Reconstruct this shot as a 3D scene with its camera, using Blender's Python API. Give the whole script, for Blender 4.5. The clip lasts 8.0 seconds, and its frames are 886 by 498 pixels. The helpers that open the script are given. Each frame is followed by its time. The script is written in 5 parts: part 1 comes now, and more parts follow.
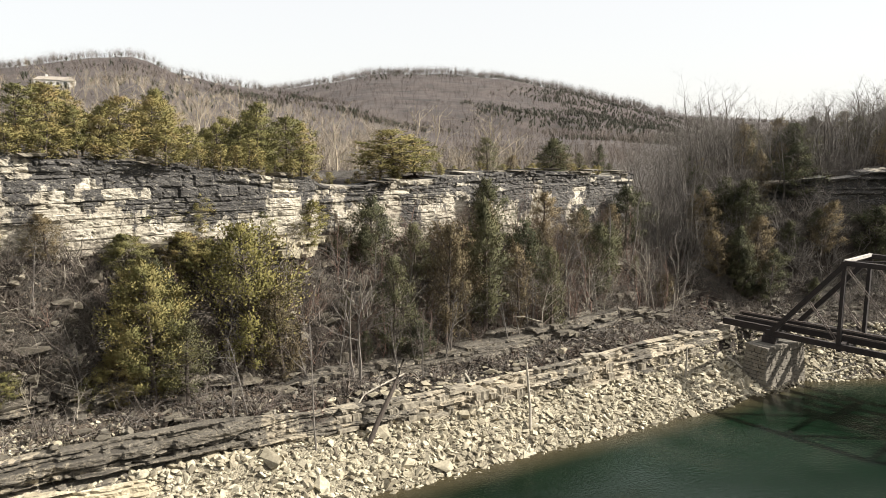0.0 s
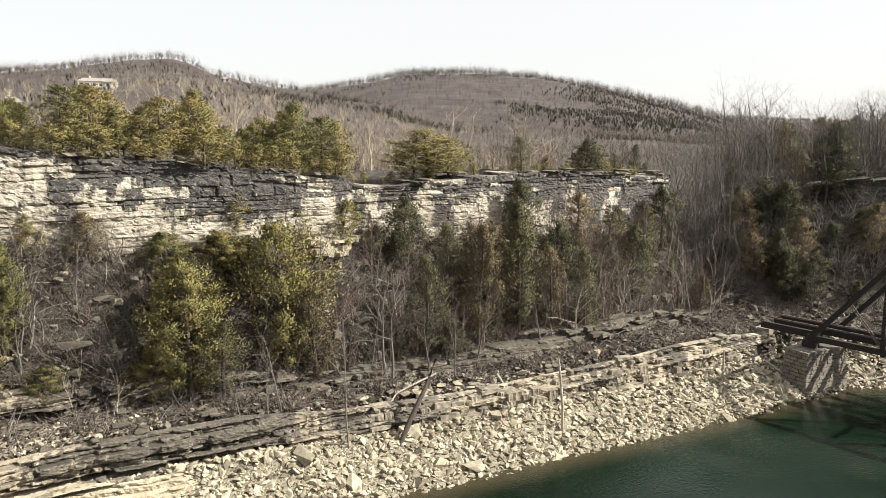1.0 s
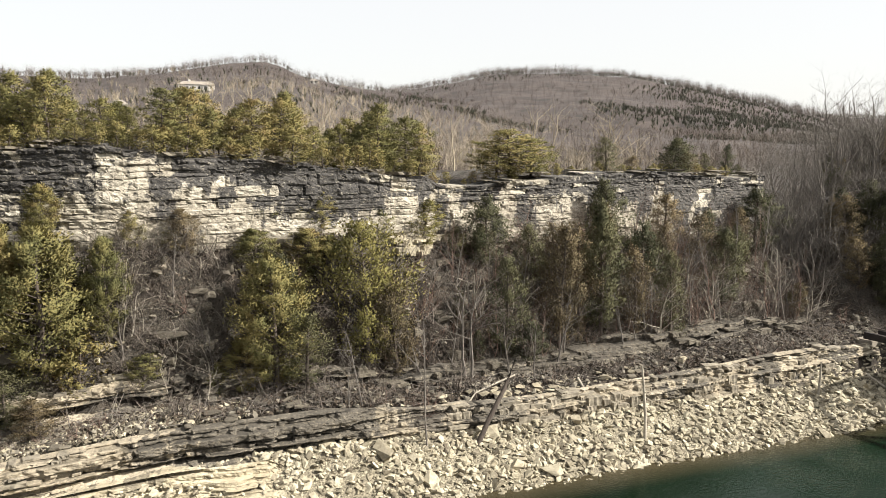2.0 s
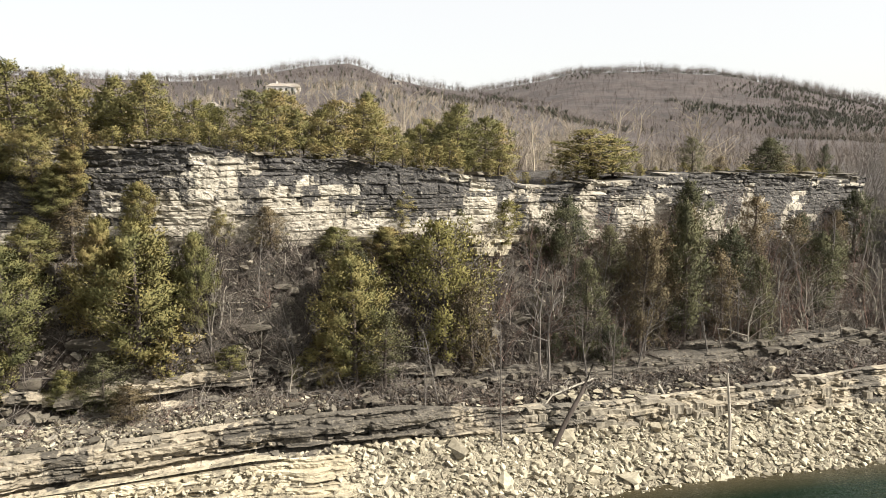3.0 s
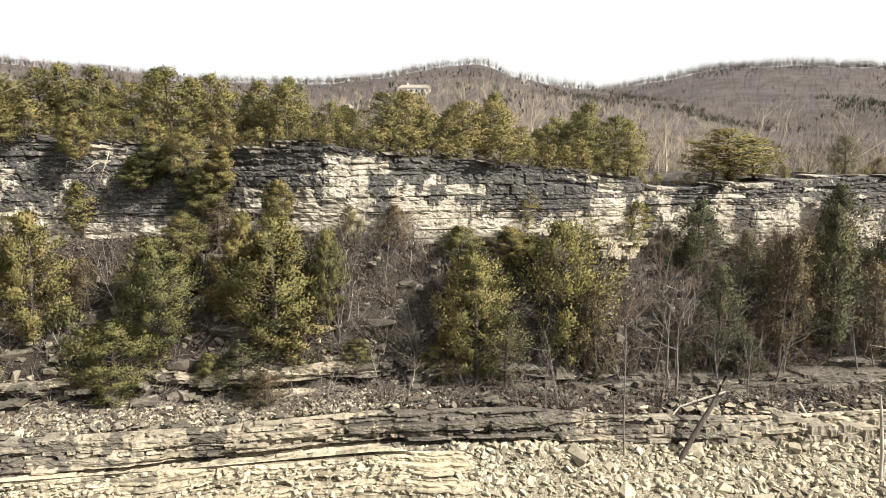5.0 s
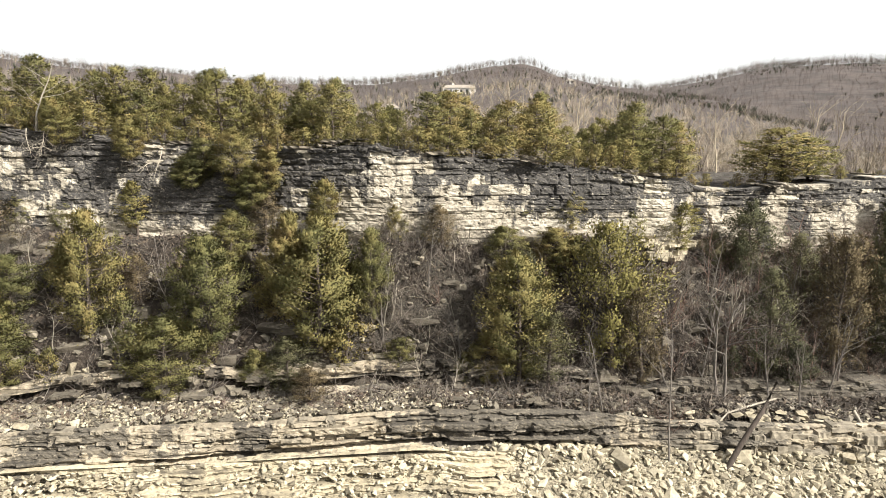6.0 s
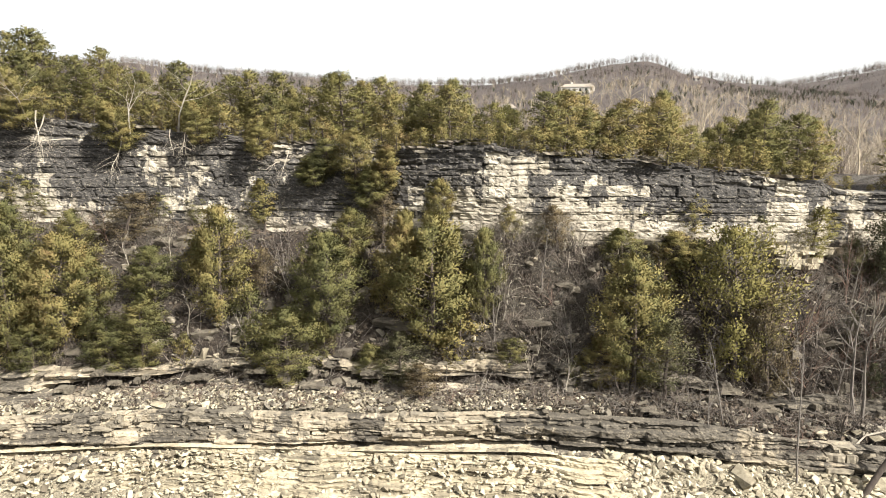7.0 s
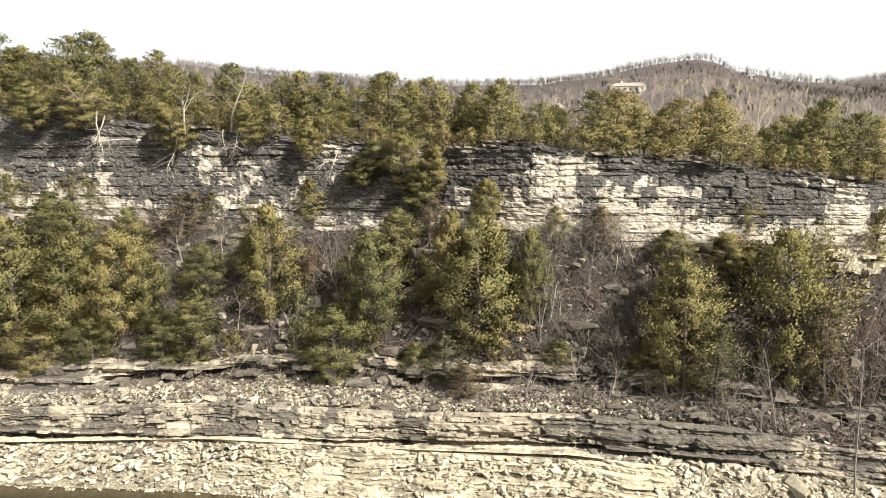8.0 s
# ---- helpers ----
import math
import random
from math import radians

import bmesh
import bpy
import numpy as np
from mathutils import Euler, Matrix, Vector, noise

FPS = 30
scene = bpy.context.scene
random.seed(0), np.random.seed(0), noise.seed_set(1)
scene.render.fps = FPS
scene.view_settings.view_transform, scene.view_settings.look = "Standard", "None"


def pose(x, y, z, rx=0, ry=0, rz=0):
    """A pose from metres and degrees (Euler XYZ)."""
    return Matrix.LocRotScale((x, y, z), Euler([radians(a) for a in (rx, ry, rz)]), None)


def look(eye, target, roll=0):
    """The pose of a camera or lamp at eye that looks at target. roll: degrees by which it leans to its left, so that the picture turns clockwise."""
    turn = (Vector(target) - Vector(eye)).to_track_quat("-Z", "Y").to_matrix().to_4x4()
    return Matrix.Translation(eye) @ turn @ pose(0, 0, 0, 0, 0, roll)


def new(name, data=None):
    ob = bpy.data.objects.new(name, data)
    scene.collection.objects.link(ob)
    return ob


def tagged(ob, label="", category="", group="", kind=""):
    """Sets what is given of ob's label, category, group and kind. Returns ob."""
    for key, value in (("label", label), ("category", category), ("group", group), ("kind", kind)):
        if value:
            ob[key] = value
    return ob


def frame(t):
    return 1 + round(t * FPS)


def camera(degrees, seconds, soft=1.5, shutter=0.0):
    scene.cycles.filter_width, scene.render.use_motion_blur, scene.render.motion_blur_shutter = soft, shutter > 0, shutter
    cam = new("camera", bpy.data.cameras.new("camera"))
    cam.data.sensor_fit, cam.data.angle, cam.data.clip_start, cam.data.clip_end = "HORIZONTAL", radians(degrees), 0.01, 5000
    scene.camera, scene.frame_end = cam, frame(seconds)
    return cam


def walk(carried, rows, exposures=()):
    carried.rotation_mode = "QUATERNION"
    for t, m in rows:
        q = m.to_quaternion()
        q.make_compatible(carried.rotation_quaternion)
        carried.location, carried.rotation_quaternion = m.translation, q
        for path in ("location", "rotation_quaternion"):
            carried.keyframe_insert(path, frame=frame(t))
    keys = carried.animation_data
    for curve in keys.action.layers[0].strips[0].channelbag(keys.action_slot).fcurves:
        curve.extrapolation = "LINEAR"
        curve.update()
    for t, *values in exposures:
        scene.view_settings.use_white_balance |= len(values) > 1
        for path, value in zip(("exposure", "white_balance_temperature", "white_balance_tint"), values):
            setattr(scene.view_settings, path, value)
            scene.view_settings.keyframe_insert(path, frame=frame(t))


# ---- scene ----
cam = camera(64.7, 8.0, soft=0.4)
# A hovering camera, 18 m over the lake, that only turns to its left.
EYE = (0.0, 0.0, 18.0)
HEADING = [(0.0, -32.0), (0.5, -31.5), (1.0, -29.27), (1.5, -25.95), (3.0, -16.1), (3.5, -13.08), (4.0, -10.33),
           (4.5, -7.55), (6.0, -2.26), (6.5, 1.93), (7.0, 7.12), (7.5, 10.49), (8.0, 10.95)]
walk(cam, [(t, pose(*EYE, 81.55, 0, yaw)) for t, yaw in HEADING],
     exposures=[(0.0, 1.08), (3.0, 1.10), (5.0, 1.17), (8.0, 1.31)])

# ---- light: low winter sun along the shore from the far right, hazy bright sky ----
SUN_EL = radians(38)
SUN_DIR = Vector((0.80, -0.60, 0)).normalized() * math.cos(SUN_EL) + Vector((0, 0, math.sin(SUN_EL)))
sun = new("sun", bpy.data.lights.new("sun", "SUN"))
sun.data.energy, sun.data.angle, sun.data.color = 5.0, radians(0.6), (1.0, 0.95, 0.87)
sun.matrix_world = look(SUN_DIR * 400, (0, 0, 0))
world = bpy.data.worlds.new("sky")
scene.world = world
world.use_nodes = True
wn = world.node_tree.nodes
sky = wn.new("ShaderNodeTexSky")
sky.sky_type, sky.sun_disc, sky.sun_elevation = "NISHITA", False, SUN_EL
sky.sun_rotation = math.atan2(SUN_DIR.x, SUN_DIR.y)
sky.dust_density, sky.air_density, sky.ozone_density = 2.0, 1.0, 1.0
wn["Background"].inputs["Strength"].default_value = 0.099
# thin bright haze over the whole sky
haze = wn.new("ShaderNodeMix")
haze.data_type = "RGBA"
haze.inputs[0].default_value = 0.82
haze.inputs[7].default_value = (5.0, 4.9, 4.75, 1)
world.node_tree.links.new(sky.outputs[0], haze.inputs[6])
world.node_tree.links.new(haze.outputs[2], wn["Background"].inputs["Color"])
# ---- the lie of the land: heights as a function of the plan ----
def along(x, *pairs):
    """Straight pieces between (place, value) pairs."""
    return np.interp(x, [p[0] for p in pairs], [p[1] for p in pairs])


def hashed(i, j, k=0):
    v = np.sin(np.asarray(i) * 127.1 + np.asarray(j) * 311.7 + k * 74.7) * 43758.5453
    return v - np.floor(v)


def smooth_noise(x, y, k=0):
    """Value noise, 0 to 1, one cell a unit."""
    xi, yi = np.floor(x), np.floor(y)
    fx, fy = x - xi, y - yi
    fx, fy = fx * fx * (3 - 2 * fx), fy * fy * (3 - 2 * fy)
    a = hashed(xi, yi, k) * (1 - fx) + hashed(xi + 1, yi, k) * fx
    b = hashed(xi, yi + 1, k) * (1 - fx) + hashed(xi + 1, yi + 1, k) * fx
    return a * (1 - fy) + b * fy


def fractal(x, y, k=0, octaves=4):
    return sum((smooth_noise(x * 2**o, y * 2**o, k + o) - 0.5) / 2**o for o in range(octaves))


def shore(x):
    return along(x, (-90, 20), (-45, 27.5), (-30, 29.6), (-20, 31), (0, 31.6), (16, 30.8), (26, 30.3), (35, 29.6), (51, 29.3),
                 (57, 26.5), (80, 16), (130, -10), (260, -60))


def ledge_line(x):
    return shore(x) + along(x, (-60, 3.6), (-30, 3.2), (-8, 3.4), (8, 3.6), (20, 3.8), (45, 4.6), (60, 5))


def rubble_top(x):
    return along(x, (-60, 1.2), (-31, 1.3), (-19, 1.8), (-8, 2.0), (0, 2.3), (8, 2.2), (20, 1.8), (27, 1.9), (38, 1.4), (46, 1.2), (60, 1.6))


def bench_edge(x):
    return along(x, (-60, 2.8), (-31, 3.0), (-19, 3.5), (-8, 3.6), (0, 4.0), (8, 4.0), (13, 3.4), (22, 3.1), (30, 3.3), (39, 3.7), (44, 3.6), (48, 3.3), (60, 3.6))


def band_line(x):
    return ledge_line(x) + along(x, (-60, 3.0), (-20, 3.3), (0, 3.6), (20, 3.8), (40, 4.4), (60, 5))


def band_foot(x):
    return along(x, (-60, 3.2), (-33, 3.4), (-20, 4.0), (-8, 4.0), (8, 4.2), (14, 3.6), (24, 3.4), (42, 4.0), (48, 3.6), (60, 3.8))


def band_top(x):
    return along(x, (-60, 4.2), (-33, 4.3), (-20, 5.1), (-8, 5.2), (-2, 5.6), (9, 5.0), (14, 4.2), (24, 4.0), (30, 4.8), (42, 4.8), (48, 4.2), (60, 4.4))


def cliff_line(x):
    return along(x, (-90, 43), (-60, 45), (-39, 45), (-24, 45.5), (-9.5, 45.4), (-4.6, 43.5), (-2.5, 42.9), (9, 43.0), (15.5, 43.3), (18, 45),
                 (27.7, 45.2), (35.5, 46.5), (45, 47.6), (52.3, 48.5), (53.0, 49.2), (53.8, 53), (55.5, 75), (60, 130))


def cliff_foot(x):
    return along(x, (-60, 12.4), (-39, 12.4), (-24, 12.2), (-4, 12.0), (9, 12.0), (15.5, 11.4), (28, 10.4), (35, 10.0), (53, 8.6), (70, 9))


def cliff_top(x):
    return along(x, (-90, 23), (-60, 22), (-39, 20.6), (-30, 19.6), (-24, 18.9), (-10, 17.6), (-5, 17.9), (-2.5, 18.1), (2, 17.3), (8.8, 16.8), (15, 16.1),
                 (17, 15.9), (18.4, 15.2), (22, 15.1), (27.7, 15.7), (35.5, 15.8), (53, 15.1), (70, 16))


def gully(x, y):
    """Distance to the right of the gully's axis, and along it."""
    return (x - 51) * 0.65 - (y - 43.5) * 0.76, (x - 51) * 0.76 + (y - 43.5) * 0.65


def near_ground(x, y):
    s = shore(x)
    knots = [(s - 30, -9), (s - 6, -2.6), (s, -0.15 * np.clip((5 - x) / 4, 0, 1)), (ledge_line(x) - 0.5, rubble_top(x) - 0.55 * np.clip((5 - x) / 4, 0, 1)), (ledge_line(x) + 0.9, rubble_top(x) - 0.2 - 0.5 * np.clip((5 - x) / 4, 0, 1)),
             (ledge_line(x) + 1.3, bench_edge(x) - 0.08), (band_line(x) + 1.2, band_foot(x)), (band_line(x) + 1.6, band_top(x) - 0.08),
             (cliff_line(x) - 0.6, cliff_foot(x) + 0.1), (cliff_line(x) + 1.5, cliff_foot(x) + 0.2), (cliff_line(x) + 1.9, cliff_top(x) - 0.15),
             (cliff_line(x) + 30, cliff_top(x) + along(x, (-60, 3.2), (-25, 1.8), (0, 0.5), (60, -2)))]
    z = np.full(np.shape(x), -9.0)
    for (y0, z0), (y1, z1) in zip(knots, knots[1:]):
        f = np.clip((y - y0) / np.maximum(y1 - y0, 1e-6), 0, 1)
        z = z + f * (np.asarray(z1) - np.asarray(z0))
    return z


def bluff_line(x):
    return 45.4 - 0.99 * (x - 58.5)


def bluff_top(x):
    return 13.7 + 0.186 * (x - 58.5)


def right_ground(x, y):
    """Beyond the gully: rubble shore, bench, a wooded slope and a low cliff with level ground above it."""
    d = (y - shore(x)) * 0.85
    rise = np.interp(d, [-30, -6, 0, 3.5, 4.2, 9, 23, 40, 120], [-9, -2.6, 0, 1.7, 2.9, 3.8, 13.6, 17, 22])
    side, _ = gully(x, y)
    low = np.minimum(rise, 4.2 + np.maximum(side - 0.5, 0) * 0.85 + np.maximum(0, d - 9) * 0.12)
    q, p = (x - 58.5) * 0.70 + (y - 45.4) * 0.71, (x - 58.5) * 0.71 - (y - 45.4) * 0.70
    shoulder = np.maximum(0, 11.6 + 0.13 * p + 0.7 * np.minimum(q, 0) - low)
    low = low + shoulder * np.clip((p + 4) / 4, 0, 1) * np.clip((d - 8) / 4, 0, 1)
    step = np.clip((q - 0.7) / 0.5, 0, 1) * np.clip((p + 1.5) / 1.5, 0, 1)
    return np.maximum(low, low + (13.55 + 0.13 * p + 0.06 * np.maximum(q, 0) - low) * step)


def far_ground(x, y):
    r, az = np.hypot(x, y), np.degrees(np.arctan2(-x, y))
    ridge_a = along(az, (-60, 20), (-30, 40), (-21, 60), (-18.5, 65), (-14.5, 72), (-11, 82), (-10.2, 88), (-8.9, 93), (-5, 91), (-0.6, 85), (4, 77), (9.8, 74), (15, 77), (22, 84),
                    (30, 92), (45, 92), (90, 60))
    ridge_b = along(az, (-75, 0), (-57, 14), (-53, 36), (-49.5, 64), (-46, 83), (-41.5, 110), (-36.5, 134), (-32, 141), (-27, 139), (-22.5, 122), (-18.5, 108), (-14, 96), (-6, 60))
    ridge_c = along(az, (-90, 20), (-70, 70), (-62, 84), (-58, 94), (-53, 108), (-50, 118), (-48, 116), (-44, 90), (-35, 40))
    base = np.interp(r, [0, 60, 110, 220, 500, 5000], [14, 15, 11, 9, 10, 20])
    base = base + np.clip((az + 5) / 30, 0, 1) * np.interp(r, [60, 110, 220, 500], [2, 9, 9, 0])
    step = lambda a, b: (lambda f: f * f * (3 - 2 * f))(np.clip((r - a) / (b - a), 0, 1))
    hill_a = ridge_a * (0.75 * np.clip((r - 130) / 620, 0, 1) + 0.25 * step(130, 750)) * (1 - 0.6 * step(800, 1500))
    hill_b = ridge_b * (0.5 * np.clip((r - 320) / 980, 0, 1) + 0.5 * step(320, 1300)) * (1 - 0.6 * step(1400, 2200))
    hill_c = ridge_c * step(1900, 3000) * (1 - 0.5 * step(3100, 4200))
    front = np.clip((y + 0.3 * r) / (0.3 * r + 1), 0, 1)
    return np.maximum(base, base * 0.35 + np.maximum(np.maximum(hill_a, hill_b), hill_c) * front)


def ground(x, y):
    x, y = np.asarray(x, float), np.asarray(y, float)
    side, _ = gully(x, y)
    edge = np.clip((side + 2.2) / 1.6, 0, 1)
    z = near_ground(x, y) * (1 - edge) + right_ground(x, y) * edge
    d = y - cliff_line(x)
    far = np.clip((np.hypot(x, y) - 78) / 30, 0, 1) * (y > 0)
    back = np.clip((d - 8) / 20, 0, 1)
    far = np.where(side < 6, np.maximum(far * back, np.clip((d - 30) / 30, 0, 1)), np.clip((np.hypot(x, y) - 105) / 40, 0, 1) * (d > -60))
    beyond = np.clip((x - 54) / 4, 0, 1) * np.clip((np.hypot(x, y) - 84) / 22, 0, 1)
    far = np.where(side < 6, np.maximum(far, beyond), far)
    far = far * (y - shore(x) > 20)
    z = z * (1 - far) + far_ground(x, y) * far
    z = np.where(y < -40, np.maximum(z, (-40 - y) * 0.25 - 9), z)
    rough = np.clip((y - shore(x) - 1) / 3, 0, 1)
    z = z + rough * (fractal(x * 0.35, y * 0.35, 3) * 0.7 * np.clip((y - band_line(x)) / 2, 0.25, 1) + fractal(x * 1.7, y * 1.7, 9, 3) * 0.22)
    return z + np.clip((np.hypot(x, y) - 150) / 300, 0, 1) * fractal(x * 0.01, y * 0.01, 5) * 8
# ---- materials ----
def nodes_of(name, rough=0.9):
    m = bpy.data.materials.new(name)
    m.use_nodes = True
    t = m.node_tree
    b = t.nodes["Principled BSDF"]
    b.inputs["Roughness"].default_value = rough
    return m, t, b


def tex(t, kind, scale, detail=5.0, coords="Object", stretch=(1, 1, 1), rough=0.6):
    c, mp, n = t.nodes.new("ShaderNodeTexCoord"), t.nodes.new("ShaderNodeMapping"), t.nodes.new("ShaderNodeTex" + kind)
    mp.inputs["Scale"].default_value = stretch
    if coords == "World":
        t.links.new(t.nodes.new("ShaderNodeNewGeometry").outputs["Position"], mp.inputs[0])
    else:
        t.links.new(c.outputs[coords], mp.inputs[0])
    t.links.new(mp.outputs[0], n.inputs["Vector"])
    n.inputs["Scale"].default_value = scale
    if kind == "Noise":
        n.inputs["Detail"].default_value, n.inputs["Roughness"].default_value = detail, rough
    return n


def ramp(t, source, *stops):
    r = t.nodes.new("ShaderNodeValToRGB")
    while len(r.color_ramp.elements) < len(stops):
        r.color_ramp.elements.new(0.5)
    for e, (at, col) in zip(r.color_ramp.elements, stops):
        e.position, e.color = at, (*(col if len(col) == 3 else col * 3), 1)
    t.links.new(source, r.inputs[0])
    return r.outputs[0]


def mixed(t, a, b, factor, how="MIX"):
    m = t.nodes.new("ShaderNodeMix")
    m.data_type, m.blend_type = "RGBA", how
    for socket, v in ((m.inputs[0], factor), (m.inputs[6], a), (m.inputs[7], b)):
        if isinstance(v, (int, float)):
            socket.default_value = v
        elif isinstance(v, tuple):
            socket.default_value = (*v, 1)
        else:
            t.links.new(v, socket)
    return m.outputs[2]


def bump(t, b, height, strength, distance):
    n = t.nodes.new("ShaderNodeBump")
    n.inputs["Strength"].default_value, n.inputs["Distance"].default_value = strength, distance
    t.links.new(height, n.inputs["Height"])
    t.links.new(n.outputs[0], b.inputs["Normal"])


def share(t, value, much):
    m = t.nodes.new("ShaderNodeMath")
    m.operation = "MULTIPLY"
    m.inputs[1].default_value = much
    t.links.new(value, m.inputs[0])
    return m.outputs[0]


def rock_material(name, low, high, dark, stain_shade_most, stain_shade_tones=((0.017, 0.017, 0.018), (0.110, 0.101, 0.090))):
    """Bedded limestone: blocks of differing tone, dirt and painted crevice shade in the joints, weathered pits, and
    water stains, dark patches and painted shade from the mesh's own values.
    """
    m, t, b = nodes_of(name, 0.92)
    value = {}
    for key in ("stain_shade", "tone", "joint"):
        a = t.nodes.new("ShaderNodeAttribute")
        a.attribute_name = key
        value[key] = a.outputs["Fac"]
    bands = tex(t, "Noise", 1.0, 6, "World", (0.5, 0.5, 3.6))
    parting = tex(t, "Noise", 1.0, 6, "World", (1.1, 1.1, 8.0), 0.75)
    streak = tex(t, "Noise", 1.0, 5, "World", (2.6, 2.6, 0.5), 0.7)
    patch = tex(t, "Noise", 0.6, 6, "World", (1, 1, 1.6), 0.7)
    grain = tex(t, "Noise", 8.0, 6, "World", (1, 1, 1.8), 0.75)
    pits = tex(t, "Noise", 1.0, 5, "World", (3.2, 3.2, 7.5), 0.72)
    col = mixed(t, ramp(t, bands.outputs["Fac"], (0.3, low), (0.7, high)), ramp(t, patch.outputs["Fac"], (0.36, dark), (0.60, high)), 0.5)
    if stain_shade_most:
        col = mixed(t, col, ramp(t, value["tone"], (0.0, (0.62, 0.60, 0.57)), (0.35, (0.88, 0.86, 0.82)), (0.7, (1.0, 0.98, 0.94)), (1.0, (1.22, 1.22, 1.22))), 1.0, "MULTIPLY")
    else:
        info = t.nodes.new("ShaderNodeObjectInfo")
        col = mixed(t, col, ramp(t, info.outputs["Random"], (0.0, (0.55, 0.53, 0.50)), (1.0, (1.0, 0.98, 0.94))), 0.9, "MULTIPLY")
    col = mixed(t, col, ramp(t, grain.outputs["Fac"], (0.28, (0.42,)), (0.58, (1.0,))), 0.7, "MULTIPLY")
    col = mixed(t, col, ramp(t, pits.outputs["Fac"], (0.36, (0.22, 0.21, 0.19)), (0.43, (1.0,)), (1.0, (1.0,))), 0.75, "MULTIPLY")
    col = mixed(t, col, ramp(t, parting.outputs["Fac"], (0.33, (0.25, 0.24, 0.22)), (0.41, (1.0,)), (1.0, (1.0,))), 0.5, "MULTIPLY")
    col = mixed(t, col, ramp(t, streak.outputs["Fac"], (0.34, (0.38, 0.37, 0.36)), (0.48, (1.0,)), (1.0, (1.0,))), 0.5, "MULTIPLY")
    if stain_shade_most:
        drip = tex(t, "Noise", 1.0, 5, "World", (3.4, 3.4, 0.8), 0.65)
        chip = tex(t, "Noise", 1.0, 6, "World", (2.2, 2.2, 4.2), 0.8)
        rag = t.nodes.new("ShaderNodeMath")
        rag.operation = "ADD"
        t.links.new(drip.outputs["Fac"], rag.inputs[0])
        t.links.new(chip.outputs["Fac"], rag.inputs[1])
        edge = t.nodes.new("ShaderNodeMath")
        edge.operation = "MULTIPLY_ADD"
        edge.inputs[1].default_value = 1.35
        t.links.new(rag.outputs[0], edge.inputs[0])
        t.links.new(value["stain_shade"], edge.inputs[2])
        black = ramp(t, grain.outputs["Fac"], (0.33, stain_shade_tones[0]), (0.66, stain_shade_tones[1]))
        black = mixed(t, black, ramp(t, value["tone"], (0.0, (0.75,)), (0.8, (1.0,)), (1.0, (1.35,))), 1.0, "MULTIPLY")
        flake = tex(t, "Noise", 1.0, 5, "World", (3.6, 3.6, 6.5), 0.8)
        black = mixed(t, black, col, ramp(t, flake.outputs["Fac"], (0.55, (0.0,)), (0.63, (0.6,))))
        col = mixed(t, col, black, ramp(t, share(t, edge.outputs[0], 1 / 3), (0.585, (0.0,)), (0.635, (stain_shade_most,))))
        # Joints darkened for their dirt and for crevice shade, painted in as colour.
        col = mixed(t, col, (0.16, 0.15, 0.135), mixed(t, (0.0, 0.0, 0.0), value["joint"], 0.8), "MULTIPLY")
    t.links.new(col, b.inputs["Base Color"])
    bump(t, b, mixed(t, parting.outputs["Fac"], grain.outputs["Fac"], 0.6), 0.8, 0.07)
    return m


def ground_material():
    """Leaf litter, dry grass, stones and soil; browner far off."""
    m, t, b = nodes_of("leaf_litter_ground", 0.95)
    big = tex(t, "Noise", 0.22, 5, "World")
    mid = tex(t, "Noise", 1.6, 6, "World", (1, 1, 1), 0.7)
    fine = tex(t, "Noise", 9.0, 6, "World", (1, 1, 1), 0.75)
    litter = ramp(t, mid.outputs["Fac"], (0.30, (0.012, 0.009, 0.007)), (0.5, (0.038, 0.028, 0.020)), (0.70, (0.10, 0.077, 0.054)))
    stone = ramp(t, fine.outputs["Fac"], (0.38, (0.035, 0.031, 0.026)), (0.68, (0.21, 0.19, 0.152)))
    col = mixed(t, litter, stone, ramp(t, big.outputs["Fac"], (0.46, (0.0,)), (0.62, (0.7,))))
    col = mixed(t, col, ramp(t, fine.outputs["Fac"], (0.3, (0.35,)), (0.6, (1.0,))), 0.8, "MULTIPLY")
    bank = t.nodes.new("ShaderNodeAttribute")
    bank.attribute_name = "shingle"
    col = mixed(t, col, ramp(t, fine.outputs["Fac"], (0.36, (0.07, 0.06, 0.042)), (0.66, (0.42, 0.37, 0.265))), bank.outputs["Fac"])
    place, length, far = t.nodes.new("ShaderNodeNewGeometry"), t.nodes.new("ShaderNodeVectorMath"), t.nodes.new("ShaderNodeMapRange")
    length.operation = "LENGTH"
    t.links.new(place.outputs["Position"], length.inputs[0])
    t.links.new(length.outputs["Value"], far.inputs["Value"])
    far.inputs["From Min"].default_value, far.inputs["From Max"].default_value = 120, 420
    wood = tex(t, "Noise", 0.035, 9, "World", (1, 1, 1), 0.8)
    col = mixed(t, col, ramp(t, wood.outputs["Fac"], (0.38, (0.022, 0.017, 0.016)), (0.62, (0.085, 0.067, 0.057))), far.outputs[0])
    t.links.new(col, b.inputs["Base Color"])
    bump(t, b, fine.outputs["Fac"], 1.0, 0.15)
    return m


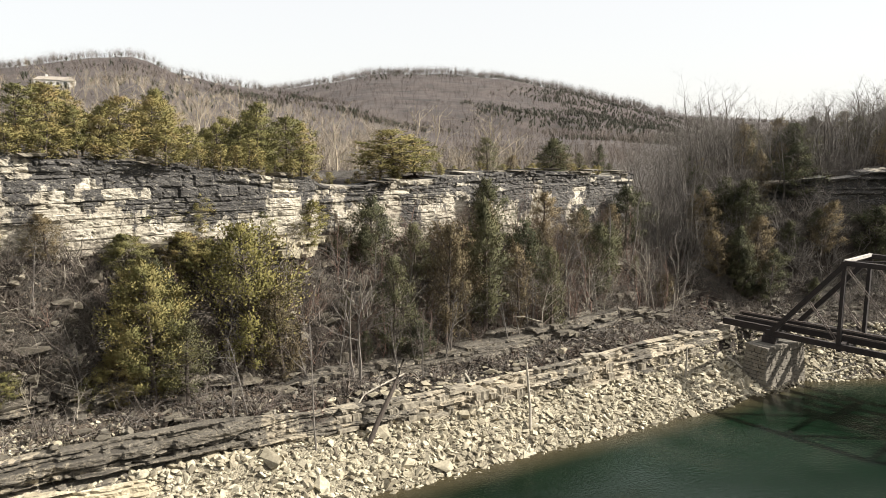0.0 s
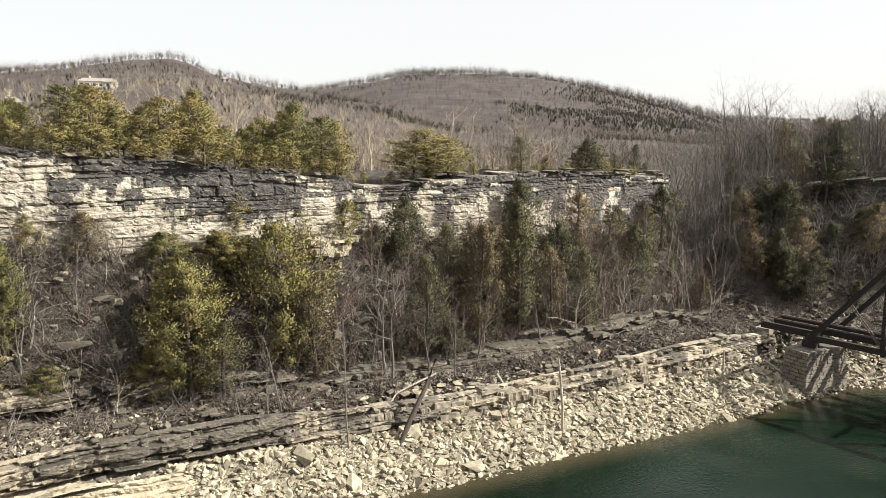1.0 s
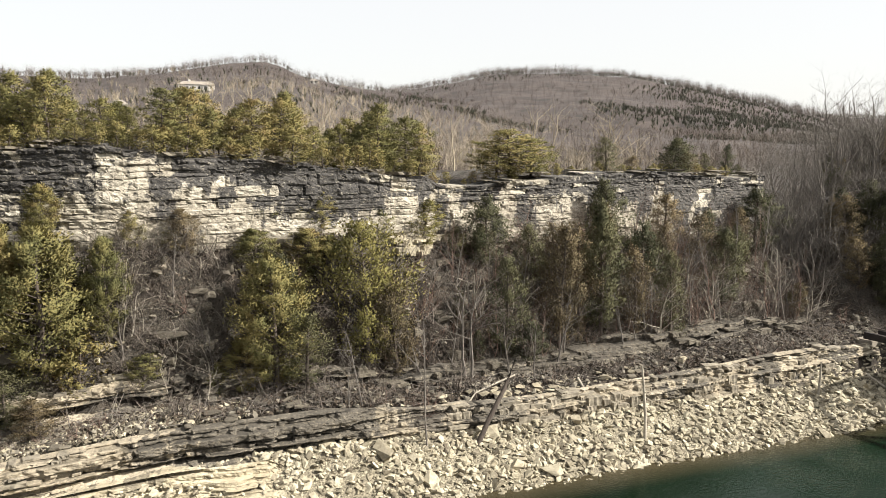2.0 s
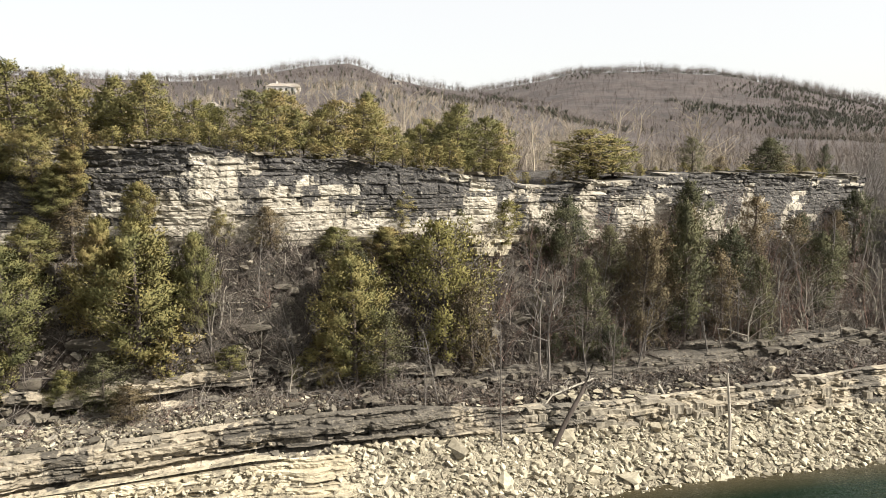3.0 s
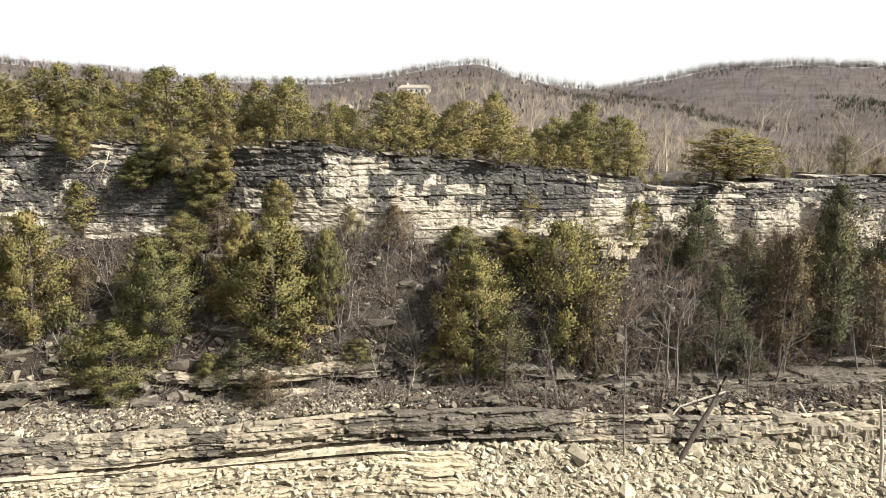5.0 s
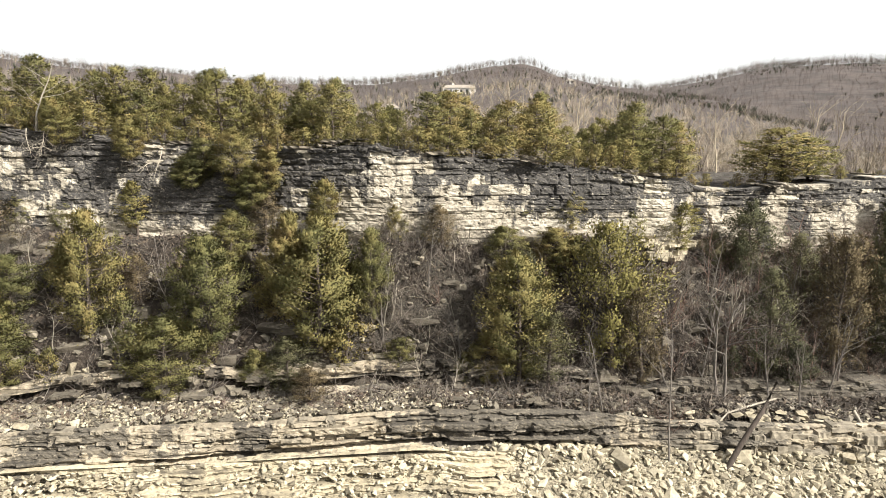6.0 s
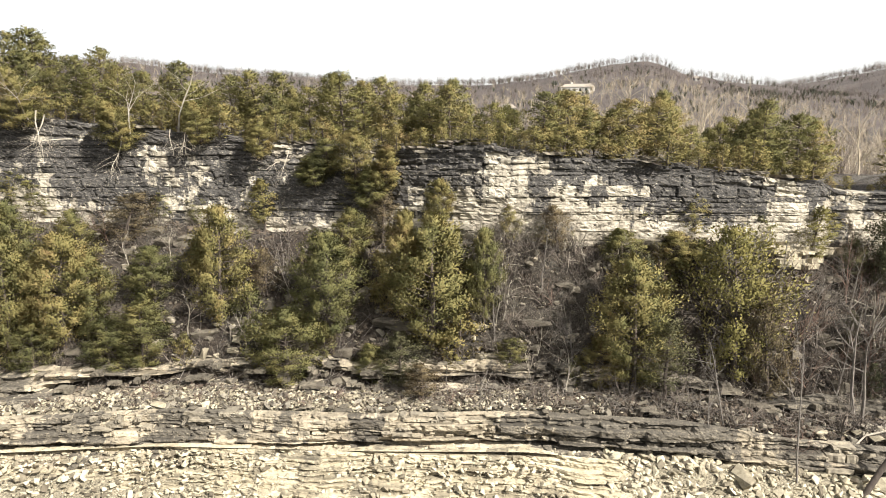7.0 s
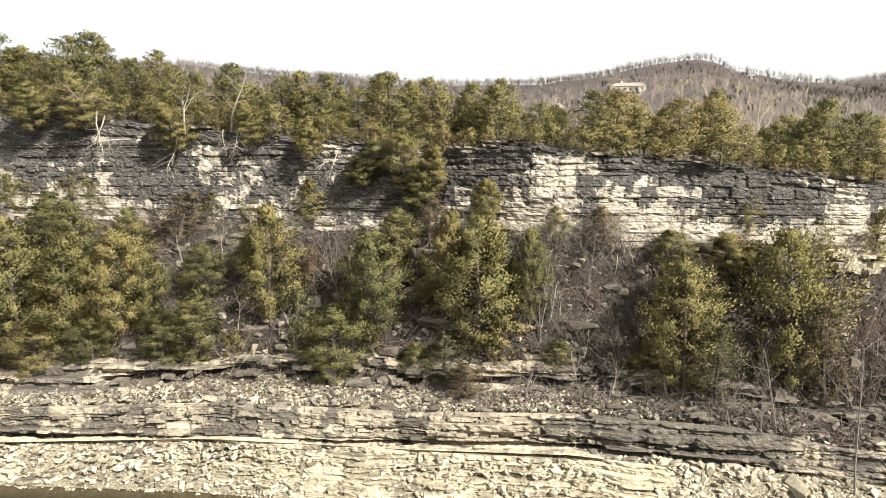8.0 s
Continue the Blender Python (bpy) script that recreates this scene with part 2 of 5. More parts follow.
def water_material():
    m, t, b = nodes_of("green_lake_water", 0.06)
    b.inputs["IOR"].default_value = 1.33
    depth = tex(t, "Noise", 0.06, 3, "World")
    bed = t.nodes.new("ShaderNodeAttribute")
    bed.attribute_name = "shallow"
    deep = ramp(t, depth.outputs["Fac"], (0.35, (0.0028, 0.0085, 0.0042)), (0.65, (0.0055, 0.0145, 0.0075)))
    t.links.new(mixed(t, deep, (0.050, 0.040, 0.022), bed.outputs["Fac"]), b.inputs["Base Color"])
    ripple = tex(t, "Noise", 4.4, 2, "World", (1.0, 1.6, 1))
    swell = tex(t, "Noise", 0.09, 2, "World")
    n = t.nodes.new("ShaderNodeBump")
    n.inputs["Distance"].default_value = 0.08
    t.links.new(ramp(t, swell.outputs["Fac"], (0.44, (0.22,)), (0.58, (0.85,))), n.inputs["Strength"])
    t.links.new(ripple.outputs["Fac"], n.inputs["Height"])
    t.links.new(n.outputs[0], b.inputs["Normal"])
    return m


def leaf_material(name, *stops):
    """Small scale leaves: colour varies within a crown and from tree to tree; some light passes through."""
    m, t, b = nodes_of(name, 0.75)
    b.inputs["Specular IOR Level"].default_value = 0.10
    n = tex(t, "Noise", 0.8, 5, "World", (1, 1, 1), 0.65)
    g = t.nodes.new("ShaderNodeNewGeometry")
    info = t.nodes.new("ShaderNodeObjectInfo")
    add = t.nodes.new("ShaderNodeMath")
    add.operation = "MULTIPLY_ADD"
    add.inputs[1].default_value = 0.05
    t.links.new(g.outputs["Random Per Island"], add.inputs[0])
    t.links.new(n.outputs["Fac"], add.inputs[2])
    more = t.nodes.new("ShaderNodeMath")
    more.operation = "MULTIPLY_ADD"
    more.inputs[1].default_value = 0.26
    t.links.new(info.outputs["Random"], more.inputs[0])
    t.links.new(add.outputs[0], more.inputs[2])
    col = ramp(t, more.outputs[0], *stops)
    t.links.new(col, b.inputs["Base Color"])
    tr, mx = t.nodes.new("ShaderNodeBsdfTranslucent"), t.nodes.new("ShaderNodeMixShader")
    t.links.new(col, tr.inputs["Color"])
    mx.inputs[0].default_value = 0.22
    t.links.new(b.outputs[0], mx.inputs[1])
    t.links.new(tr.outputs[0], mx.inputs[2])
    t.links.new(mx.outputs[0], t.nodes["Material Output"].inputs[0])
    return m


def plain_material(name, low, high, scale=3.0, rough=0.8, metal=0.0, stretch=(1, 1, 1), island=0.0):
    m, t, b = nodes_of(name, rough)
    b.inputs["Metallic"].default_value = metal
    n = tex(t, "Noise", scale, 6, "World", stretch, 0.7)
    col = ramp(t, n.outputs["Fac"], (0.3, low), (0.7, high))
    info = t.nodes.new("ShaderNodeObjectInfo")
    col = mixed(t, col, ramp(t, info.outputs["Random"], (0.0, (0.7,)), (1.0, (1.0,))), 0.8, "MULTIPLY")
    if island:
        g = t.nodes.new("ShaderNodeNewGeometry")
        col = mixed(t, col, ramp(t, g.outputs["Random Per Island"], (0.0, (0.22, 0.20, 0.185)), (0.4, (0.72, 0.70, 0.67)), (1.0, (1.0, 1.0, 1.0))), island, "MULTIPLY")
    t.links.new(col, b.inputs["Base Color"])
    bump(t, b, n.outputs["Fac"], 0.5, 0.02)
    return m


CLIFF = rock_material("stained_limestone", (0.40, 0.362, 0.293), (0.58, 0.54, 0.455), (0.28, 0.25, 0.20), 1.0)
LEDGEWALL = rock_material("weathered_ledge_limestone", (0.30, 0.26, 0.195), (0.54, 0.475, 0.365), (0.17, 0.148, 0.112), 0.9, ((0.022, 0.020, 0.017), (0.140, 0.123, 0.098)))
SHOREROCK = rock_material("pale_shore_limestone", (0.42, 0.37, 0.265), (0.64, 0.575, 0.43), (0.27, 0.23, 0.155), 0.8, ((0.05, 0.043, 0.03), (0.22, 0.19, 0.14)))
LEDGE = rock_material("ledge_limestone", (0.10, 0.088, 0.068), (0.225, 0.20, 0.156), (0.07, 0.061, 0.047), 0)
LEDGEBLOCK = plain_material("ledge_block_limestone", (0.085, 0.073, 0.055), (0.37, 0.325, 0.245), 2.2, 0.92, stretch=(1, 1, 2.2))
SCREE = plain_material("pale_broken_limestone", (0.30, 0.265, 0.185), (0.68, 0.62, 0.47), 4.0, 0.92, island=1.0)
PIER = plain_material("cut_sandstone", (0.111, 0.098, 0.078), (0.230, 0.204, 0.162), 5.0, 0.9)
MORTAR = plain_material("dark_mortar", (0.08, 0.075, 0.06), (0.15, 0.135, 0.11), 6.0)
CONCRETE = plain_material("weathered_concrete", (0.176, 0.152, 0.120), (0.264, 0.232, 0.184), 2.0)
GROUND = ground_material()
WATER = water_material()
CEDAR = leaf_material("cedar_foliage", (0.38, (0.068, 0.074, 0.034)), (0.58, (0.142, 0.136, 0.056)), (0.78, (0.218, 0.186, 0.074)), (0.98, (0.232, 0.162, 0.078)))
RUSTY = leaf_material("winter_brown_foliage", (0.4, (0.080, 0.068, 0.040)), (0.9, (0.196, 0.150, 0.086)))
YELLOW = leaf_material("yellow_green_foliage", (0.4, (0.092, 0.094, 0.036)), (1.0, (0.228, 0.196, 0.070)))
DARKLEAF = leaf_material("dark_evergreen_foliage", (0.4, (0.048, 0.053, 0.032)), (0.9, (0.124, 0.117, 0.060)))
BARK = plain_material("cedar_bark", (0.042, 0.032, 0.025), (0.119, 0.095, 0.077), 6.0, 0.95, 0, (1, 1, 0.2))
GREYBARK = plain_material("grey_bark", (0.085, 0.073, 0.063), (0.230, 0.205, 0.177), 3.0, 0.95)
PALEBARK = plain_material("pale_bark", (0.22, 0.195, 0.155), (0.44, 0.395, 0.32), 2.0, 0.95)
TWIG = plain_material("dark_twigs", (0.052, 0.043, 0.036), (0.225, 0.190, 0.157), 1.2, 0.95, island=0.5)
REDTWIG = plain_material("reddish_twigs", (0.105, 0.065, 0.050), (0.260, 0.172, 0.134), 1.2, 0.95, island=0.5)
STEEL = plain_material("dark_rusted_steel", (0.009, 0.007, 0.0065), (0.026, 0.018, 0.015), 3.0, 0.85)
LACING = plain_material("brown_laced_steel", (0.09, 0.07, 0.058), (0.20, 0.165, 0.14), 3.0, 0.85)
PALESTEEL = plain_material("bleached_steel", (0.30, 0.28, 0.25), (0.50, 0.47, 0.43), 3.0, 0.7, 0.1)
FARWOOD = plain_material("far_bare_woods", (0.075, 0.059, 0.055), (0.215, 0.172, 0.152), 0.03, 0.95, island=0.5)
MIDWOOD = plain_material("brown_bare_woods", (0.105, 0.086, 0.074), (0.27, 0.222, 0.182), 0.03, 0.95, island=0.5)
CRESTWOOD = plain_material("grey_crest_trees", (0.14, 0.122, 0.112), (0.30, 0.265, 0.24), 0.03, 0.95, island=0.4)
# Tan, paler copy of the brown woods: sunlight on them put into the colour.
TANWOOD = plain_material("sun_painted_bare_woods", (0.30, 0.25, 0.175), (0.55, 0.475, 0.35), 0.03, 0.95, island=0.5)
FARPINE = plain_material("far_pines", (0.046, 0.052, 0.036), (0.100, 0.104, 0.066), 0.05, 0.95, island=0.4)
SIDING = plain_material("pale_siding", (0.58, 0.56, 0.52), (0.72, 0.70, 0.66), 0.6)
ROOF = plain_material("tan_shingles", (0.22, 0.195, 0.16), (0.32, 0.285, 0.235), 0.8)
GLASS = plain_material("dark_window_glass", (0.03, 0.035, 0.04), (0.05, 0.055, 0.06), 1.0, 0.1)
LITTER = plain_material("dead_leaves", (0.045, 0.032, 0.022), (0.180, 0.143, 0.105), 0.7, 0.9, island=0.8)
GREYSTONE = plain_material("grey_broken_limestone", (0.07, 0.062, 0.050), (0.36, 0.325, 0.255), 2.0, 0.92, island=0.9)
# ---- building helpers ----
def mesh_of(name, verts, faces, material, flat=True):
    me = bpy.data.meshes.new(name)
    me.from_pydata([tuple(v) for v in verts] if not isinstance(verts, np.ndarray) else verts.tolist(), [], faces if isinstance(faces, list) else faces.tolist())
    if material:
        me.materials.append(material)
    if not flat:
        me.polygons.foreach_set("use_smooth", [True] * len(me.polygons))
    me.update()
    return me


def part(name, data, material, parent, label="", m=None):
    """One mesh object under a thing or part. data: a bmesh or a mesh."""
    if isinstance(data, bmesh.types.BMesh):
        me = bpy.data.meshes.new(name)
        data.to_mesh(me)
        data.free()
        me.materials.append(material)
    else:
        me = data
    ob = new(name, me)
    ob.parent = parent
    if m is not None:
        ob.matrix_basis = m
    return tagged(ob, label)


def grid_faces(nu, nv):
    i = np.arange((nu - 1) * (nv - 1))
    a = (i // (nv - 1)) * nv + i % (nv - 1)
    return np.stack([a, a + 1, a + nv + 1, a + nv], -1)


def axis(lo, hi, step, far_lo, far_hi, growth=1.09):
    mid = list(np.arange(lo, hi, step))
    up, d = [hi], step
    while up[-1] < far_hi:
        d *= growth
        up.append(up[-1] + d)
    down, d = [lo], step
    while down[-1] > far_lo:
        d *= growth
        down.append(down[-1] - d)
    return np.array(down[:0:-1] + mid + up)


# ---- ground and water ----
gx, gy = axis(-46, 84, 0.55, -4200, 4200, 1.07), axis(27, 60, 0.48, -1500, 4400, 1.06)
GX, GY = np.meshgrid(gx, gy, indexing="ij")
GZ = ground(GX, GY)
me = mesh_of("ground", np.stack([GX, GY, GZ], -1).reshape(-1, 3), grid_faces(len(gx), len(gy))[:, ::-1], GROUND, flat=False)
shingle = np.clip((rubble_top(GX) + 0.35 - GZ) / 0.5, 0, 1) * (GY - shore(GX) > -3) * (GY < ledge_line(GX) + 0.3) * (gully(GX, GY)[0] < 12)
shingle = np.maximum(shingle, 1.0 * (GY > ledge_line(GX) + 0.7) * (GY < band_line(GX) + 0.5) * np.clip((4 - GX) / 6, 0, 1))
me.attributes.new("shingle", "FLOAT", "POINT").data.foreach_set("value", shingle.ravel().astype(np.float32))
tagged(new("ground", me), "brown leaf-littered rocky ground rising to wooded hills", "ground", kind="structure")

wx, wy = axis(-46, 70, 1.0, -900, 900, 1.3), axis(16, 34, 0.4, -60, 60, 1.3)
WX, WY = np.meshgrid(wx, wy, indexing="ij")
me = mesh_of("water", np.stack([WX, WY, 0 * WX], -1).reshape(-1, 3), grid_faces(len(wx), len(wy))[:, ::-1], WATER, flat=False)
shallow = np.clip(1 - (shore(WX) - WY) / 2.2, 0, 1)
me.attributes.new("shallow", "FLOAT", "POINT").data.foreach_set("value", shallow.ravel().astype(np.float32))
tagged(new("water", me), "calm dark green lake water with fine ripples", "water", kind="structure")


# ---- bedded rock walls ----
def bed_levels(seed, lo, hi, thin, thick):
    rng, out = random.Random(seed), [lo]
    while out[-1] < hi:
        out.append(out[-1] + rng.uniform(thin, thick) * (1.7 if rng.random() < 0.15 else 1))
    return np.array(out)


def rock_wall(name, line, foot, top, xs, rows, seed, thin, thick, relief, block, bulge, shape, stains, cover, material, cavity=0.0, terrace=0.0, rough=1.0, patchy=0.0, crack=0.09, veil=0.3, back=2.2, span=(0.45, 1.9), gap=0.06):
    """A wall of bedded limestone along a line of the plan, foot to top: beds proud or set back, broken into blocks by
    joints, with dark patches (middle along the wall, upper end, lower end, half width; on the cliff, water stains) and
    a general dark cover."""
    ys = line(xs)
    ys[3:-3] = np.convolve(ys, np.ones(7) / 7, "valid")
    tx, ty = np.gradient(xs), np.gradient(ys)
    ln = np.hypot(tx, ty)
    nx, ny = ty / ln, -tx / ln
    u = np.concatenate([[0], np.cumsum(np.hypot(np.diff(xs), np.diff(ys)))])
    f = np.linspace(0, 1, rows)
    U, Fr = np.meshgrid(u, f, indexing="ij")
    X = np.repeat(xs[:, None], len(f), 1)
    lo_z, hi_z = foot(X), top(X)
    Z = lo_z + (hi_z - lo_z) * Fr
    dip = Z - 0.012 * X + fractal(U * 0.12, Z * 0, seed + 31) * 0.14
    beds = bed_levels(seed, -12, 42, thin, thick)
    k = np.searchsorted(beds, dip) - 1
    lo, hi = beds[k], beds[k + 1]
    inside = np.minimum(dip - lo, hi - dip)
    length = span[0] + span[1] * hashed(k, 7, seed) ** 1.5
    run = U / length + hashed(k, 3, seed) * 10 + fractal(U * 0.45, k * 1.7, seed) * 1.3 + fractal(U * 2.5, Z * 5.0, seed + 6, 3) * 0.35
    cell = np.floor(run)
    edge = 0.5 - np.abs(run - cell - 0.5)
    out = (hashed(k, 0, seed + 5) - 0.5) * relief + (hashed(cell, k, seed + 8) - 0.5) * block
    bed_joint = np.exp(-(inside / 0.035) ** 2) * np.clip((hashed(np.floor(run * 0.5), k, 2) - 0.3) * 2.5, 0, 1)
    cross_joint = np.exp(-(edge * length / 0.06) ** 2) * np.clip((hashed(cell, k, 4) - 0.45) * 2.0, 0, 1)
    out = out - crack * bed_joint - gap * cross_joint
    out = out + fractal(U * 0.16, Z * 0.2, seed + 41) * bulge + rough * (fractal(U * 1.4, Z * 2.0, seed + 51, 4) * 0.14 + fractal(U * 4.1, Z * 7.0, seed + 52, 2) * 0.10)
    out = out - cavity * (hashed(cell, k, seed + 3) > 0.8) + shape(Fr, X, U) - terrace * np.clip((lo + 0.012 * X - lo_z) / (hi_z - lo_z), 0, 1)
    V = np.stack([X + nx[:, None] * out, ys[:, None] + ny[:, None] * out, Z], -1)
    V[:, -1] -= np.stack([nx, ny, 0 * nx], -1) * (back + out[:, -1:])
    wob, wob2 = fractal(X * 0.8, Z * 0.25, seed + 71, 4), fractal(X * 2.6, Z * 0.5, seed + 72, 3)
    field = np.full_like(Z, -1.0)
    for mid, hi_s, lo_s, half in stains:
        a = (half + wob * min(1, half) - np.abs(X - mid)) / (0.5 + 0.35 * min(2, half))
        b = np.minimum((Fr - lo_s + wob2 * 0.12 + wob * 0.08) / 0.16, (hi_s - Fr + wob2 * 0.06) / 0.10)
        field = np.maximum(field, np.minimum(a, b))
    field = field - 0.9 * (hashed(cell, k, 29) < patchy)
    general = (fractal(X * 0.5, Z * 0.35, seed + 81, 5) + cover(Fr, X)) / veil
    field = np.maximum(field, general) + 0.5 * (hashed(cell, k, 9) - 0.5) - 0.9 * (hashed(cell, k, 19) > 0.89)
    stain_shade = 0.5 + 0.5 * np.clip(field, -1, 1)
    me = mesh_of(name, V.reshape(-1, 3), grid_faces(len(xs), len(f))[:, ::-1], material)
    tone = 0.65 * hashed(cell, k, seed + 17) + 0.35 * hashed(k, 5, seed + 18)
    for key, values in (("stain_shade", stain_shade), ("tone", tone), ("joint", np.maximum(bed_joint, cross_joint))):
        me.attributes.new(key, "FLOAT", "POINT").data.foreach_set("value", values.ravel().astype(np.float32))
    return me


def notch(fr, at, half):
    return np.exp(-((fr - at) / half) ** 2)


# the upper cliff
# Water stains; the one at 18.6 paints in the shade of a recess.
CLIFF_STAINS_SHADE = [(-38, 0.95, 0.42, 4.5), (-31, 0.95, 0.34, 3.4), (-28, 0.9, 0.30, 1.6), (-20.5, 0.95, 0.55, 1.8), (-17.0, 0.9, 0.3, 2.0), (-12.5, 0.95, 0.3, 3.0), (-8.6, 1, 0.35, 2.2), (-3.6, 1.0, 0.50, 0.6),
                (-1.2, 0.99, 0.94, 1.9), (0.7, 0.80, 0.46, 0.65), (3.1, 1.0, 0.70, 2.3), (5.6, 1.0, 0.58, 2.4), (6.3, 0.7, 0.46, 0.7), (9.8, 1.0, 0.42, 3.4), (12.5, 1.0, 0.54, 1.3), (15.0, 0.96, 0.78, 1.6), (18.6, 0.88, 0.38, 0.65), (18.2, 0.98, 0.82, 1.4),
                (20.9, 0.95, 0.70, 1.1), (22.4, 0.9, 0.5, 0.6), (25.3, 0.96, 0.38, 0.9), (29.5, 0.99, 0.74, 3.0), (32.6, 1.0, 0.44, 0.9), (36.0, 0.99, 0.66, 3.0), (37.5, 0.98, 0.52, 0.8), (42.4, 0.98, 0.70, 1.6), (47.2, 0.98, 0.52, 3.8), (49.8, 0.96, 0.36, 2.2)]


def rim_step(x):
    """The broken rim: level pieces of uneven height."""
    run = x / 1.3 + fractal(x * 0.3, x * 0, 22) * 2
    return cliff_top(x) + 0.34 * (hashed(np.floor(run), 2, 6) - 0.45) + 0.25 * fractal(x * 0.35, x * 0, 21)


def cliff_shape(fr, x, u):
    rim = 0.10 * np.clip((fr - 0.94) / 0.02, 0, 1) * (smooth_noise(u * 0.8, u * 0, 63) > 0.4)
    return rim - 0.35 * notch(fr, 0.17, 0.05) * smooth_noise(u * 0.2, u * 0, 61) - 0.16 * notch(fr, 0.86, 0.02) * smooth_noise(u * 0.5, u * 0, 62)


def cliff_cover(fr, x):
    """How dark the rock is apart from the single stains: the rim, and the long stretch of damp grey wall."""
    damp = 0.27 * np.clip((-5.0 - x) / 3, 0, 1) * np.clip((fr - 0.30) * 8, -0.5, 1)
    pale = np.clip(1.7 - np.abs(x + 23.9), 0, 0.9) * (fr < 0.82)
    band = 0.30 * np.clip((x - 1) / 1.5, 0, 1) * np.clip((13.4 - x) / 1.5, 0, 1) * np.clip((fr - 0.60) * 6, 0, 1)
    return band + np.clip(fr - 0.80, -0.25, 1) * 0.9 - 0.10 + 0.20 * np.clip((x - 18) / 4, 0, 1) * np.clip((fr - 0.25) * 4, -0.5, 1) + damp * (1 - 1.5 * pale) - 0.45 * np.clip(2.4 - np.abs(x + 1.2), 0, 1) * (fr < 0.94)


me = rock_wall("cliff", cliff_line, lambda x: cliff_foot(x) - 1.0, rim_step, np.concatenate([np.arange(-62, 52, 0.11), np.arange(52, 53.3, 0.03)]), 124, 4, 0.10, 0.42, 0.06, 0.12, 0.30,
               cliff_shape, CLIFF_STAINS_SHADE, cliff_cover, CLIFF, rough=0.75, veil=0.28, crack=0.08, patchy=0.08, span=(0.6, 2.4), gap=0.13)
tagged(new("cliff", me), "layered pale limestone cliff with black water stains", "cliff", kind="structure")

# the stepped ledge above the shore: a pale footing bed, a dark undercut, then thin beds stepping back
# Dark upright patches: middle along the ledge, upper end, lower end, half width.
LEDGE_DARK_PATCHES = [(-26.5, 0.9, 0.3, 0.9), (-19.5, 1, 0.3, 0.7), (-13.3, 1.0, 0.0, 0.8), (-8.6, 1, 0.25, 0.7), (-0.9, 1, 0.0, 0.9), (2.9, 0.75, 0.35, 0.5), (5.5, 0.6, 0.35, 0.3), (-31, 1, 0.2, 1.0)]
me = rock_wall("lower_ledge", ledge_line, lambda x: rubble_top(x) - 0.75, bench_edge, np.arange(-44, 49, 0.11), 80, 14, 0.14, 0.46, 0.36, 0.38, 0.5,
               lambda fr, x, u: 0.40 + 0.45 * np.clip((0.26 - fr) / 0.03, 0, 1) * np.clip((12 - x) / 3, 0, 1) - 0.85 * notch(fr, 0.34, 0.07) * np.clip((13 - x) / 4, 0.25, 1) * np.clip(smooth_noise(u * 0.18, u * 0, 65) * 1.6 - 0.1, 0.1, 1),
               LEDGE_DARK_PATCHES, lambda fr, x: np.clip((x + 1.5) / 4, -0.4, 1) * 0.15 * np.clip((24 - x) / 6, 0.4, 1) - 0.15 + 0.14 * (fr - 0.5) + 0.12 * np.clip((-12 - x) / 6, 0, 1), LEDGEWALL, terrace=0.9, rough=0.95, patchy=0.15, crack=0.2, veil=0.3, back=0.8, span=(0.5, 2.4), gap=0.2)
tagged(new("lower_ledge", me), "stepped limestone ledge above the rubble shore", "rock ledge", kind="structure")

# The dark cover paints tree and recess shade into the rock, heavier rightwards.
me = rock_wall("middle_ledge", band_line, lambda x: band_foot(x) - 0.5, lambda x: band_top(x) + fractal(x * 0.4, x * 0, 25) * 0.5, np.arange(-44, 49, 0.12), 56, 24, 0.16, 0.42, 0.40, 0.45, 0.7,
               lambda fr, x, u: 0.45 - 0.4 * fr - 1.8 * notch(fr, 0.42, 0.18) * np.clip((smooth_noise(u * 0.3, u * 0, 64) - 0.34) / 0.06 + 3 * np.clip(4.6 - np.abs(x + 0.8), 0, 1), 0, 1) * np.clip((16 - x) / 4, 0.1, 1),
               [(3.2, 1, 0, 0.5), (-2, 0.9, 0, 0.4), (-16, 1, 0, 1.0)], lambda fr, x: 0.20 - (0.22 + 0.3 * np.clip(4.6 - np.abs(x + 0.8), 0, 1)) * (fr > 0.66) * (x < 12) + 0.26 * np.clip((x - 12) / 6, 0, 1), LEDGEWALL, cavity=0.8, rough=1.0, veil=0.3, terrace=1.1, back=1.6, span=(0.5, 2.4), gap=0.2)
tagged(new("middle_ledge", me), "broken limestone ledge darkened by painted tree shade", "rock ledge", kind="structure")

# thin pale beds stepping down to the water
# Two dark patches carry on down from the stepped ledge.
me = rock_wall("shore_beds", lambda x: shore(x) + 0.35, lambda x: 0 * x - 0.15, lambda x: rubble_top(x) + 0.15 - 1.6 * np.clip((x - 4.5) / 3, 0, 1), np.arange(-44, 8.5, 0.11), 60, 34, 0.06, 0.22, 0.30, 0.35, 0.9,
               lambda fr, x, u: 0.5 * fractal(u * 0.2, fr * 0, 66), [(-13.3, 1, 0.8, 0.7), (-0.9, 1, 0.75, 0.8)], lambda fr, x: -0.30 + 0 * x, SHOREROCK, terrace=2.9, rough=1.0, crack=0.12, veil=0.3, span=(0.5, 2.6))
tagged(new("shore_beds", me), "thin pale limestone beds stepping down to the water", "rock ledge", kind="structure")

